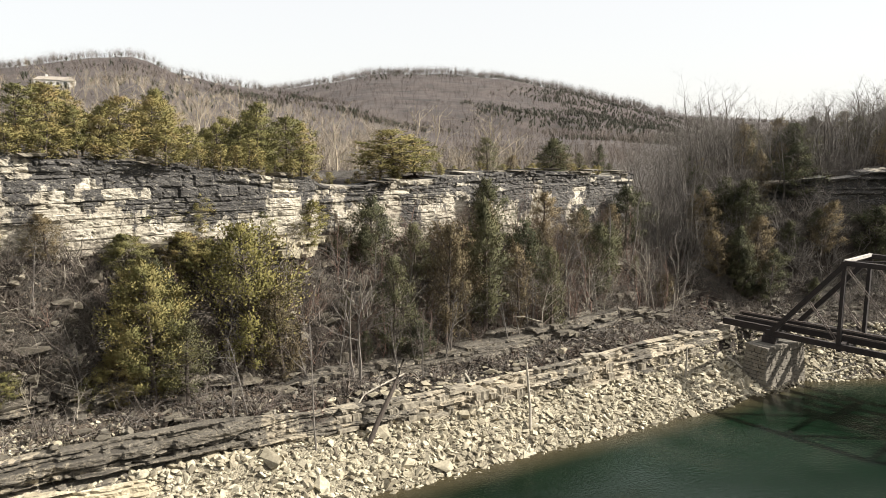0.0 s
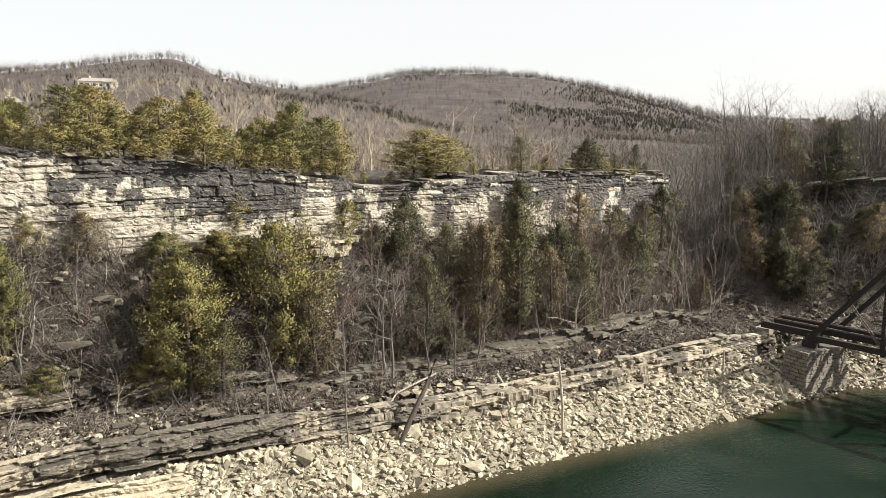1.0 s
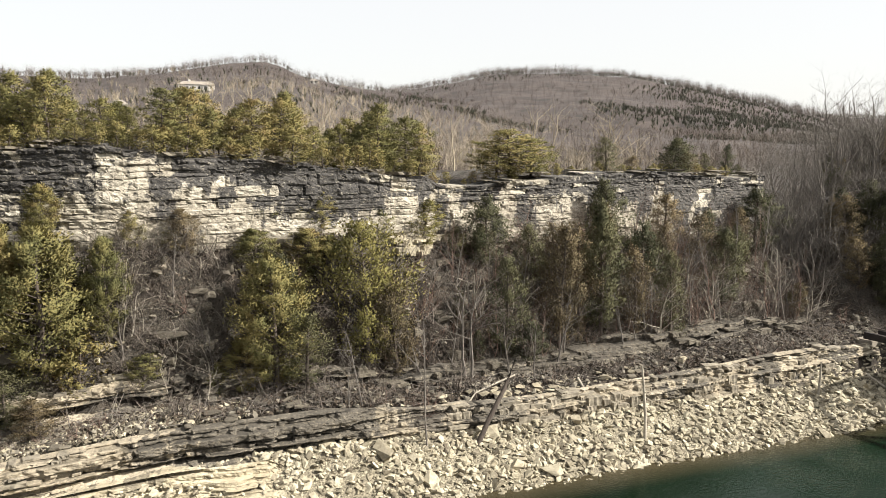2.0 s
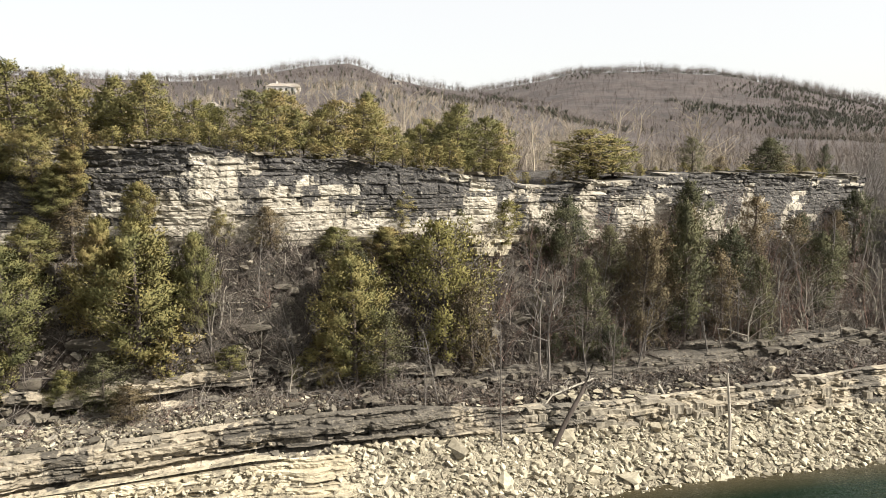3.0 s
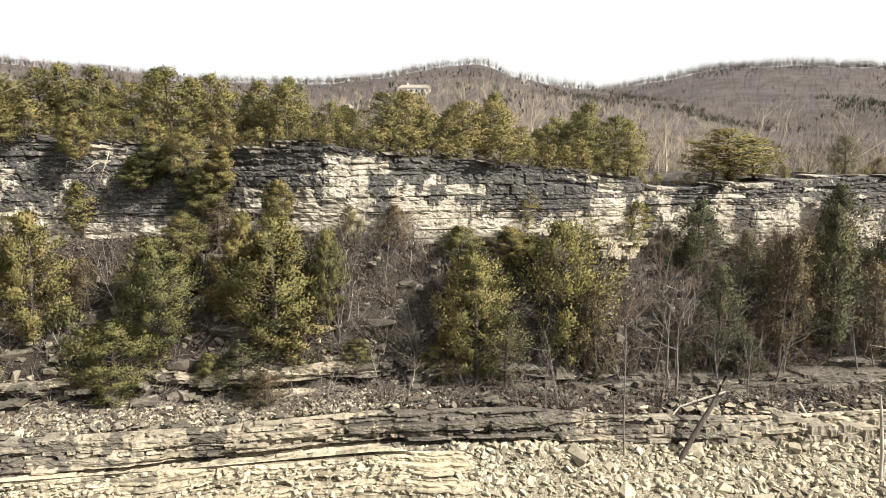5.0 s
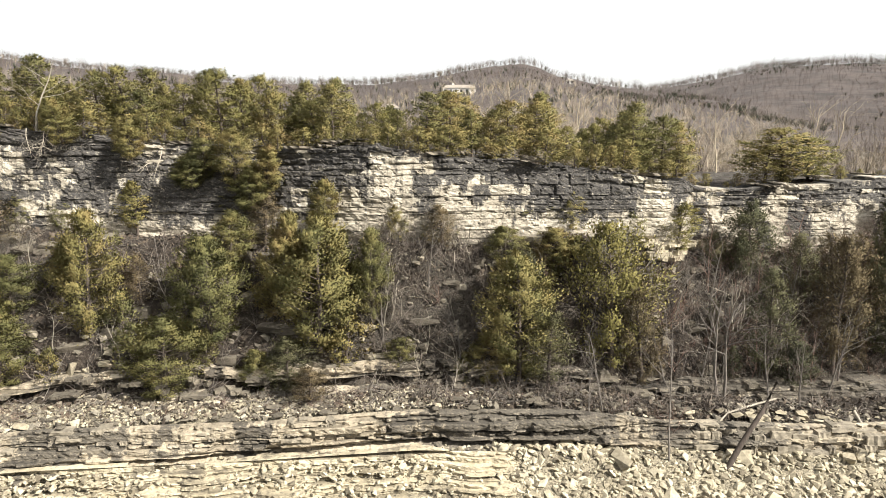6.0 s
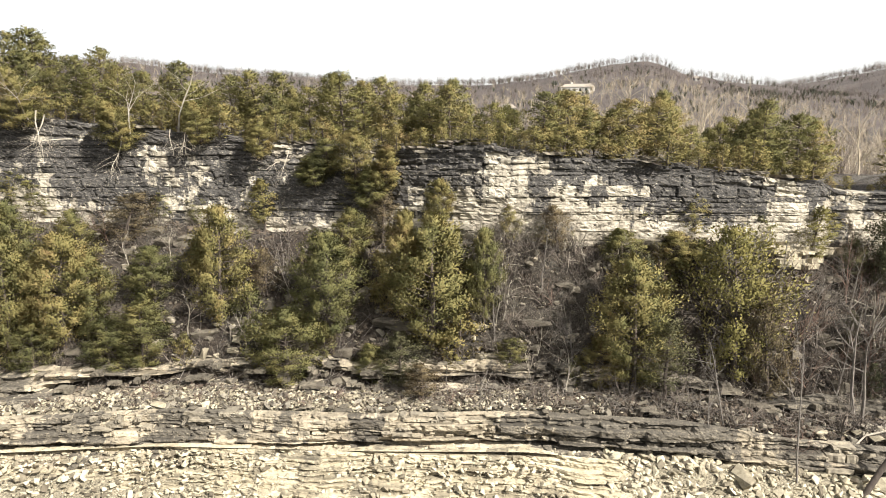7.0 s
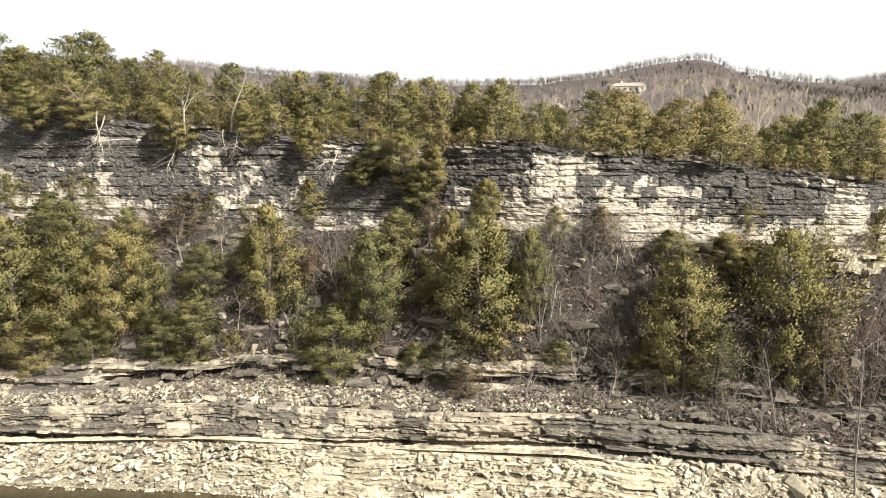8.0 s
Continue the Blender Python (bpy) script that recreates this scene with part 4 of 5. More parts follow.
SPARSE = [make_cedar("cedar", 11, RUSTY, limbs=54, fine=42, spread=1.5, ragged=0.5, width=0.034), make_cedar("cedar", 12, DARKLEAF, limbs=52, fine=44, spread=1.6, belly=0.4, bare=0.15, ragged=0.5, width=0.034),
          make_cedar("cedar", 13, RUSTY, limbs=58, fine=52, spread=1.7, ragged=0.45, width=0.034)]
GOLD = [make_cedar("cedar", 25 + i, YELLOW, spread=s, belly=0.55, bare=0.10, limbs=46, fine=46, level=0.6, ragged=0.5, plume=0.29, width=0.054, length=0.16) for i, s in enumerate((2.4, 2.1))]
SUNNY = [make_cedar("leafy", 24, YELLOW, spread=2.2, belly=0.55, limbs=66, fine=66, ragged=0.45, plume=0.26, width=0.038)]
DARK = [make_cedar("cedar", 31 + i, DARKLEAF, spread=s, belly=b, limbs=50, fine=62, plume=0.27, width=0.044, length=0.14, ragged=0.5) for i, (s, b) in enumerate(((2.2, 0.42), (1.8, 0.32), (1.6, 0.3)))]
SMALL = [make_cedar("cedar", 35 + i, CEDAR, spread=1.9, belly=0.4, bare=0.02, limbs=34, fine=26, sprays=2, plume=0.36, width=0.095, length=0.26) for i in range(3)]
BARE = [bare_soup(s, 6.0, spread=0.45, radius=0.085, last=2).mesh("wood", GREYBARK) for s in (41, 42, 43, 44)]
PALE = [bare_soup(s, 6.0, spread=0.4, radius=0.07, kids=(7, 4, 3)).mesh("wood", PALEBARK) for s in (51, 52, 53)]
BRUSH = [bare_soup(s, 2.0, spread=0.5, levels=3, first=0.12, radius=0.022, kids=(4, 3), stems=7, crooked=0.2, sides=(3, 3, 3), last=2).mesh("twigs", TWIG) for s in (61, 62, 63, 66)]
REDBRUSH = [bare_soup(s, 2.0, spread=0.5, levels=3, first=0.12, radius=0.02, kids=(4, 3), stems=7, crooked=0.2, sides=(3, 3, 3), last=2).mesh("twigs", REDTWIG) for s in (64, 65)]
SNAG = [bare_soup(s, 6.0, spread=0.7, levels=4, first=0.45, radius=0.085, kids=(6, 3, 3), crooked=0.13, last=2).mesh("wood", GREYBARK) for s in (71, 72)]
REDWOOD = [bare_soup(s, 5.0, spread=0.5, levels=4, first=0.12, radius=0.05, kids=(8, 5, 4), crooked=0.16, sides=(4, 3, 3, 3), last=2).mesh("wood", REDTWIG) for s in (75, 76, 77)]
UNDER = [bare_soup(s, 2.0, spread=0.5, levels=3, first=0.12, radius=0.026, kids=(4, 2), stems=5, crooked=0.22, sides=(3, 3, 3), last=2).mesh("twigs", TWIG) for s in (81, 82, 83, 84)]
SILVER = [bare_soup(s, 6.0, spread=0.6, levels=4, first=0.2, radius=0.075, kids=(7, 5, 4), crooked=0.2, sides=(5, 3, 3, 3), last=2).mesh("wood", PALEBARK) for s in (56, 57, 58)]
GROVE = [bare_soup(s, 6.0, spread=0.35, levels=3, first=0.25, radius=0.07, kids=(9, 5), crooked=0.14, sides=(4, 3, 3), last=2).mesh("wood", TANWOOD) for s in (91, 92, 93)]
place_rng = random.Random(8)


def stand(x, y):
    return float(ground(x, y))


def plant(meshes, x, y, height, width, label, group="", name="cedar_tree", own=6.0, lean=(0, 0), z=None):
    """A tree with trunk and crown parts, from one of the mesh pairs, at its height and relative width."""
    trunk, crown = place_rng.choice(meshes)
    root = new(name)
    s = height / own
    root.matrix_basis = Matrix.Translation((x, y, (stand(x, y) if z is None else z) - 0.12)) @ pose(0, 0, 0, lean[0], lean[1], 0) @ pose(0, 0, 0, 0, 0, place_rng.uniform(0, 360)) @ Matrix.Diagonal((s * width, s * width, s, 1))
    part("trunk", trunk, None, root)
    part("crown", crown, None, root)
    return tagged(root, label, "tree", group)


def plant_bare(meshes, x, y, height, width, label, group="", name="bare_tree", own=6.0, lean=(0, 0), category="tree", z=None):
    ob = new(name, place_rng.choice(meshes))
    s = height / own
    ob.matrix_basis = Matrix.Translation((x, y, (stand(x, y) if z is None else z) - 0.1)) @ pose(0, 0, 0, lean[0], lean[1], 0) @ pose(0, 0, 0, 0, 0, place_rng.uniform(0, 360)) @ Matrix.Diagonal((s * width, s * width, s, 1))
    return tagged(ob, label, category, group)
# ---- trees: where they stand (x, y, height, crown width) ----
SLOPE_CEDARS = [(-19.1, 40.7, 7.9, 4.2), (-12.0, 40.3, 7.2, 4.4), (-5.7, 40.3, 8.7, 5.6), (-2.6, 40.9, 5.9, 2.6), (-11.5, 43.2, 4.1, 3.8), (-9.2, 39.3, 2.6, 2.3), (-28.4, 38.7, 7.6, 5.0),
                (-31.4, 37.8, 7.6, 4.9), (-35.2, 37.7, 8.4, 5.4), (-23.9, 41.4, 3.9, 3.8), (-36.7, 43.1, 3.8, 3.6), (6.0, 39.0, 8.1, 4.9), (4.3, 39.6, 3.5, 2.7), (-8.0, 41.2, 7.0, 3.6),
                (5.5, 42.1, 2.5, 3.0), (8.6, 41.9, 2.6, 2.8), (-38.6, 38.4, 8.0, 5.0), (-42.0, 39.0, 8.4, 5.4), (-33.0, 41.0, 6.4, 4.4), (-29.4, 42.0, 4.6, 3.6), (-20.8, 42.4, 3.8, 2.8), (-1.2, 43.0, 2.6, 2.0)]
for x, y, h, w in SLOPE_CEDARS:
    plant(CEDARS, x, y, h, w / (0.64 * h), "bushy green red cedar growing from the rocky slope", "cedars on the slope")
for x, y, h, w in [(-14.2, 38.6, 4.8, 4.8), (-23.2, 38.5, 4.2, 4.4), (-25.2, 38.2, 3.6, 3.8), (-29.6, 37.4, 3.8, 3.5), (-33.1, 36.7, 3.8, 4.6), (-36.6, 36.2, 3.4, 4.0), (-1.0, 40.1, 1.9, 2.4), (-27.0, 39.4, 5.6, 3.8)]:
    plant(BUSHY, x, y, h, w / (0.72 * h), "low rounded bushy cedar over the rock ledge", "bushy cedars on the slope")
for x, y, h, w in [(11.6, 39.9, 9.2, 6.2)]:
    plant(SUNNY, x, y, h, w / (0.8 * h), "yellow-green leafy tree with a broad crown on the slope", "broad trees on the slope", "leafy_tree")
for x, y, h, w in [(7.5, 38.0, 5.0, 3.4), (13.3, 39.4, 7.4, 3.5), (-5.9, 37.5, 2.3, 2.6), (-27.2, 44.0, 3.7, 4.4), (-9.5, 44.3, 3.7, 3.4), (21.0, 39.6, 7.8, 3.9), (34.1, 39.2, 7.3, 3.2), (22.6, 39.3, 3.5, 3.2),
                   (25.3, 40.1, 9.0, 3.6), (39.3, 42.8, 6.1, 4.2), (31.4, 39.7, 6.8, 3.4), (1.6, 42.4, 3.0, 2.4), (-16.6, 42.0, 3.2, 2.6), (27.3, 40.8, 7.4, 3.4), (30.4, 42.8, 6.2, 3.4), (24.0, 42.2, 5.4, 3.2), (35.8, 42.6, 5.2, 3.2)]:
    plant(SPARSE, x, y, h, w / (0.6 * h), "thin brownish cedar with sparse winter foliage", "thin cedars on the slope")
for x, y, h, w in [(21.2, 43.2, 5.3, 3.2), (28.8, 40.2, 9.6, 4.2), (19.2, 43.8, 2.3, 2.3), (41.0, 41.4, 6.4, 3.4), (33.2, 41.4, 6.6, 3.2), (44.2, 43.6, 4.6, 3.0), (6.9, 40.6, 5.4, 3.4), (-7.4, 39.0, 3.4, 2.8)]:
    plant(DARK, x, y, h, w / (0.66 * h), "dark green cedar in the shade below the cliff", "shaded cedars")

# cedars along the rim of the cliff, rising to the left
rim_rng = random.Random(21)
x = -48.0
while x < 17.4:
    rise = along(x, (-50, 6.4), (-40, 5.9), (-30, 5.0), (-20, 5.1), (-12, 5.2), (-7, 4.9), (-4, 4.5), (4, 4.2), (12, 4.8), (17, 4.6))
    for depth in (0.4, 2.8, 6.0):
        if rim_rng.random() < (along(x, (-5, 0.75), (0, 0.45)), 0.85, 0.95)[int(depth / 2.7)]:
            h = rise * rim_rng.uniform(0.55, 1.10) * (0.72 if depth < 1 else 1.0)
            px, py = x + rim_rng.uniform(-0.8, 0.8), cliff_line(x) + depth + rim_rng.uniform(-0.5, 1.2)
            plant(RIMS if rim_rng.random() < 0.6 else GOLD, px, py, h, rim_rng.uniform(0.75, 1.15), "olive green cedar on the rim of the cliff", "cedars on the rim")
    x += rim_rng.uniform(1.1, 1.9)
for x, h, w, kind in [(25.2, 4.0, 5.2, RIMS), (24.0, 3.0, 3.4, RIMS), (27.0, 3.2, 3.4, GOLD), (42.6, 3.8, 4.2, DARK), (44.4, 2.6, 2.6, SPARSE), (34.8, 3.4, 3.0, SPARSE), (46.6, 2.2, 1.6, SPARSE), (49.3, 3.4, 2.0, SPARSE), (51.0, 1.6, 1.6, SPARSE), (37.5, 2.0, 2.0, SPARSE)]:
    plant(kind, x, cliff_line(x) + 2.2, h, w / (0.6 * h), "lone cedar standing on the bare cliff top", "cedars on the rim")
# cedars rooted on the cliff's own ledges
for x, drop, h, w in [(-34.5, 0.9, 4.2, 3.6), (-27.5, 1.6, 3.6, 3.0), (-17.8, 1.2, 2.4, 2.0), (-11.4, 2.2, 4.0, 2.8), (-9.4, 2.6, 3.4, 2.6), (-13.2, 1.6, 2.4, 2.4), (-5.6, 4.9, 3.4, 1.9), (-10.4, 3.8, 3.2, 2.8), (-14.2, 2.6, 2.2, 2.4), (-38.5, 1.4, 3.6, 3.2), (-22.0, 0.6, 3.0, 2.4)]:
    plant(CEDARS, x, cliff_line(x) - 0.35, h, w / (0.6 * h), "cedar clinging to a ledge of the cliff", "cedars on the cliff", lean=(18, 0), z=float(cliff_top(x)) - drop)

# leafless trees and brush on the slope
for x, y, h, w in [(17.6, 38.6, 6.4, 1.15), (20.5, 38.2, 4.2, 1.0), (10.2, 36.2, 4.6, 0.8), (25.0, 39.0, 5.0, 1.0), (29.8, 38.6, 4.6, 1.0), (36.0, 40.2, 6.0, 1.1), (39.5, 40.6, 6.4, 1.0), (43.0, 42.0, 7.2, 0.9), (46.0, 39.6, 5.6, 1.2),
                   (49.5, 40.5, 6.0, 1.4), (52.5, 44.5, 8.5, 0.8), (55.0, 47.0, 8.8, 0.9), (50.8, 45.6, 6.4, 1.0), (58.0, 50.0, 9.0, 0.9), (47.2, 43.8, 6.8, 0.9), (32.6, 39.4, 5.6, 1.0), (-2.0, 40.5, 3.4, 1.2), (0.8, 41.5, 3.8, 1.1), (2.6, 40.2, 3.2, 1.1)]:
    plant_bare(BARE, x, y, h, w, "leafless grey-barked tree among rocks on the slope", "bare trees on the slope")
brush_rng = random.Random(77)
for i in range(190):
    x = brush_rng.uniform(-40, 56)
    lo, hi = float(band_line(x)) + 0.6, float(cliff_line(x)) - 0.8
    y = lo + (hi - lo) * brush_rng.random() ** 1.2
    if gully(x, y)[0] > -1:
        y = shore(x) + brush_rng.uniform(6, 14)
    red = brush_rng.random() < (0.32 if x > 12 else 0.12)
    plant_bare(REDBRUSH if red else BRUSH, x, y, brush_rng.uniform(0.8, 2.6), brush_rng.uniform(0.8, 1.5), "reddish leafless brush on the slope" if red else "tangled leafless grey brush on the slope", "brush on the slope", "brush", 2.0, category="shrub")
for i in range(80):
    x = brush_rng.uniform(-36, 50)
    y = float(ledge_line(x)) + brush_rng.uniform(0.7, 3.0)
    plant_bare(BRUSH if brush_rng.random() < 0.6 else REDBRUSH, x, y, brush_rng.uniform(0.5, 1.3), brush_rng.uniform(0.9, 1.8), "low leafless brush on the rock bench", "brush on the bench", "brush", 2.0, category="shrub")
for x, y, h in [(-1.6, 42.4, 3.0), (-0.4, 43.4, 2.6), (1.6, 43.2, 3.2), (3.4, 42.0, 2.8), (0.2, 39.6, 2.2), (2.2, 38.8, 2.4), (-14.8, 41.6, 3.0), (-21.0, 40.0, 2.8), (-23.6, 43.2, 2.4), (-12.6, 43.6, 2.6), (-26.2, 42.6, 2.6), (-17.0, 39.6, 2.6), (7.0, 43.6, 2.6), (16.2, 43.0, 3.0)]:
    plant_bare(PALE, x, y, h, 1.3, "pale leafless shrub tree among slope rocks", "pale shrub trees")
pale_rng = random.Random(15)
for i, x in enumerate((26.6, 31.8, 37.4, 42.6, 46.6, 49.6)):
    plant(DARK if i % 2 else SPARSE, x, float(cliff_line(x)) - pale_rng.uniform(1.2, 2.4), pale_rng.uniform(4.2, 6.4), pale_rng.uniform(0.8, 1.1), "slender dark cedar standing against the cliff foot", "cedars at the cliff foot")
for i in range(44):
    x = pale_rng.uniform(13, 52)
    y = float(band_line(x)) + pale_rng.uniform(0.3, 3.4)
    plant_bare(SILVER if pale_rng.random() < 0.7 else SNAG, x, y, pale_rng.uniform(2.2, 5.0), pale_rng.uniform(0.9, 1.5), "silvery leafless tree with spreading limbs above the bench", "silvery bare trees")
for i in range(26):
    x = pale_rng.uniform(-3.0, 5.2)
    y = float(band_line(x)) + pale_rng.uniform(1.0, 6.5)
    plant_bare(SILVER, x, y, pale_rng.uniform(1.6, 3.2), pale_rng.uniform(1.0, 1.6), "silvery leafless shrub on the rocky slope", "silvery bare trees")
for i in range(9):
    x = pale_rng.uniform(52.6, 57.5)
    plant_bare(BARE, x, 43.5 + 0.8 * (x - 52) + pale_rng.uniform(-2.5, 1.0), pale_rng.uniform(4.5, 8), pale_rng.uniform(0.8, 1.1), "tall leafless tree in the gully", "bare trees in the gully")
for x, h in [(12.2, 1.6), (12.7, 1.9), (13.2, 2.2), (13.7, 2.0), (14.2, 2.0), (14.8, 1.6), (15.3, 1.4), (13.0, 1.4), (36.0, 1.6), (37.2, 1.8), (38.5, 1.7), (39.6, 1.5), (40.8, 1.6), (-31.5, 1.2), (-29.0, 1.4), (-27.6, 1.2)]:
    plant_bare(REDBRUSH, x, float(ledge_line(x)) + 0.9 + 0.4 * pale_rng.random(), h, 1.2, "tangled reddish leafless brush at the ledge edge", "brush on the bench", "brush", 2.0, category="shrub")
# more small cedars low on the slope
small_rng = random.Random(4)
for i in range(34):
    x = small_rng.uniform(-42, 48)
    y = float(band_line(x)) + 0.8 + small_rng.random() * (float(cliff_line(x)) - float(band_line(x)) - 2)
    plant(SMALL if x < 14 else (SPARSE if small_rng.random() < 0.6 else DARK), x, y, small_rng.uniform(1.4, 3.8), small_rng.uniform(0.8, 1.25), "small cedar among brush on the slope", "cedars on the slope")
for i in range(40):
    x = small_rng.uniform(14, 52)
    y = float(band_line(x)) + 1.0 + small_rng.random() * (float(cliff_line(x)) - float(band_line(x)) - 2.2)
    plant_bare(BARE, x, y, small_rng.uniform(2.6, 5.2), small_rng.uniform(0.8, 1.2), "slim leafless grey tree in the brush", "bare trees on the slope")
for i in range(84):
    x = small_rng.uniform(18, 48)
    y = float(band_line(x)) + 0.9 + small_rng.random() * (float(cliff_line(x)) - float(band_line(x)) - 2.6)
    plant_bare(REDWOOD, x, y, small_rng.uniform(2.6, 5.4), small_rng.uniform(0.8, 1.1), "twiggy reddish leafless tree below the cliff", "reddish bare trees", own=5.0)
# trees of the gully
for i in range(26):
    q, s = small_rng.uniform(2, 46), small_rng.uniform(-1.5, 5)
    x, y = 51 + 0.76 * q + 0.65 * s, 43.5 + 0.65 * q - 0.76 * s
    plant_bare(BARE, x, y, small_rng.uniform(5.5, 9), small_rng.uniform(0.7, 1.0), "tall leafless tree in the gully", "bare trees in the gully")

# fallen and standing dead wood by the shore
def dead_trunk(name, pts, radii, label, stubs=3, material=None):
    wood, rng = Soup(), np.random.default_rng(len(pts) + int(abs(pts[0][0]) * 10))
    pts = np.array(pts, float)
    wood.tube(pts, radii, 7)
    for _ in range(stubs):
        f = rng.uniform(0.35, 0.95)
        q = np.array([np.interp(f, np.linspace(0, 1, len(pts)), pts[:, k]) for k in range(3)])
        e = q + rng.normal(size=3) * [0.3, 0.3, 0.25] + [0, 0, 0.2]
        wood.tube([q, (q + e) / 2 + rng.normal(size=3) * 0.03, e], [0.03, 0.02, 0.006], 4)
    return tagged(new(name, wood.mesh(name, material or PALEBARK, flat=False)), label, "dead wood")


def above(x, y, h):
    return (x, y, stand(x, y) + h)


dead_trunk("dead_tree", [above(26.1, 31.7, -0.2), above(26.05, 31.7, 1.6), above(25.9, 31.75, 3.2), above(25.75, 31.8, 4.6)], [0.10, 0.09, 0.08, 0.05], "bleached standing dead trunk among shore rubble")
dead_trunk("dead_tree", [above(41.0, 32.3, -0.2), above(41.1, 32.3, 1.2), above(41.15, 32.35, 2.3)], [0.09, 0.08, 0.05], "bleached standing dead trunk among shore rubble")
dead_trunk("leaning_dead_tree", [above(15.9, 33.4, -0.2), above(16.8, 33.6, 1.2), above(17.9, 33.9, 2.6), above(18.7, 34.2, 4.0)], [0.16, 0.14, 0.12, 0.07], "dark leaning dead trunk rooted in rubble", material=BARK)
dead_trunk("fallen_log", [above(14.9, 34.9, 0.1), above(17.0, 35.9, 0.3), above(19.0, 36.8, 0.45), above(20.6, 37.6, 0.5)], [0.035, 0.05, 0.065, 0.06], "pale fallen log lying across the bench", 4)
dead_trunk("fallen_log", [above(46.6, 33.0, 0.1), above(47.0, 31.2, 0.1), above(47.6, 29.2, 0.15)], [0.10, 0.08, 0.04], "thin drift log leaning by the pier", 3)
dead_trunk("fallen_log", [above(52.0, 29.3, 0.1), above(53.6, 28.6, 0.2), above(55.2, 28.2, 0.3)], [0.09, 0.07, 0.04], "bleached driftwood on the rubble by the pier", 5)
dead_trunk("fallen_log", [above(24.0, 35.8, 0.4), above(24.6, 34.6, 0.3), above(25.2, 33.4, 0.2)], [0.09, 0.07, 0.04], "thin pale log sliding down the ledge", 3)
for x, drop, h, tip in [(-34.0, 0.2, 3.2, 30), (-26.8, 0.3, 3.4, 12), (-22.6, 1.0, 2.2, 70), (-16.5, 1.2, 2.2, 80), (-31.0, 1.2, 2.4, 95), (-11.6, 1.4, 2.0, 60), (-33.4, -0.4, 3.4, 165), (-32.8, -0.2, 3.0, 150), (-27.4, 0.6, 2.8, 170), (-23.4, -0.2, 4.2, 4), (-22.8, -0.4, 2.2, 120), (-24.0, -0.2, 2.0, 150), (-15.8, 0.4, 2.0, 140)]:
    plant_bare(PALE, x, float(cliff_line(x)) - 0.7, h, 1.5, "twisted pale dead tree hanging from the cliff rim", "dead trees on the rim", "dead_tree", lean=(tip, 0), z=float(cliff_top(x)) - drop)
plant_bare(SNAG, 13.1, 33.8, 7.4, 0.55, "slim pale dead tree standing at the ledge foot", name="dead_tree")
plant_bare(SNAG, 17.8, 38.2, 6.2, 1.2, "pale crooked leafless tree above the bench", name="dead_tree")
plant_bare(BARE, 9.3, 35.4, 4.8, 0.8, "slim leafless sapling on the ledge", "saplings on the ledge")
plant_bare(BARE, 21.8, 37.2, 4.6, 0.9, "leafless yellowish sapling on the ledge", "saplings on the ledge")

# dead sticks strewn over the slope
sticks, stick_rng = Soup(), np.random.default_rng(17)
n = 3000
sx, ln, az = stick_rng.uniform(-42, 54, n), stick_rng.uniform(0.4, 2.2, n), stick_rng.uniform(0, 6.28, n)
sy = ledge_line(sx) + 0.8 + stick_rng.random(n) * (np.minimum(cliff_line(sx), 50) - ledge_line(sx) - 1.2)
ex, ey = sx + np.cos(az) * ln, sy + np.sin(az) * ln
sa, se = np.stack([sx, sy, ground(sx, sy) + 0.05], -1), np.stack([ex, ey, ground(ex, ey) + stick_rng.uniform(0.02, 0.5, n)], -1)
for a, e, length in zip(sa, se, ln):
    if abs(e[2] - a[2]) < 1.3 * length:
        sticks.tube([a, (a + e) / 2 + stick_rng.normal(size=3) * 0.06, e], [0.022, 0.016, 0.006], 3)
tagged(new("dead_sticks", sticks.mesh("dead_sticks", GREYBARK)), "dead grey sticks strewn over the slope", "dead wood", kind="stuff")

# tangled undergrowth and fallen leaves, past counting
def thicket(name, label, category, sources, material, places, size):
    """Many small leafless shrubs joined into one mesh."""
    vs, fs, n = [], [], 0
    rng = np.random.default_rng(len(places))
    heights = ground(*np.array(places).T)
    for (x, y), z in zip(places, heights):
        v, f = sources[rng.integers(len(sources))]
        a, s = rng.uniform(0, 6.28), rng.uniform(*size) / 2.0
        c, d = np.cos(a) * s * 1.3, np.sin(a) * s * 1.3
        w = v @ np.array([[c, d, 0], [-d, c, 0], [0, 0, s]]) + [x, y, z - 0.08]
        vs.append(w)
        fs.extend([[k + n for k in face] for face in f])
        n += len(v)
    return tagged(new(name, mesh_of(name, np.concatenate(vs), fs, material)), label, category, kind="stuff")


def arrays(me):
    v = np.empty(len(me.vertices) * 3)
    me.vertices.foreach_get("co", v)
    return v.reshape(-1, 3), [list(p.vertices) for p in me.polygons]


thick_rng = np.random.default_rng(55)


def slope_spot(x0, x1, power=1.0):
    x = thick_rng.uniform(x0, x1)
    return x, float(band_line(x)) + 1.2 + thick_rng.random() ** power * (float(cliff_line(x)) - float(band_line(x)) - 1.6)


def bluff_spot():
    while True:
        x, y = thick_rng.uniform(50, 92), thick_rng.uniform(26, 66)
        if 8 < y - float(shore(x)) < 32 and gully(x, y)[0] > -3:
            return x, y


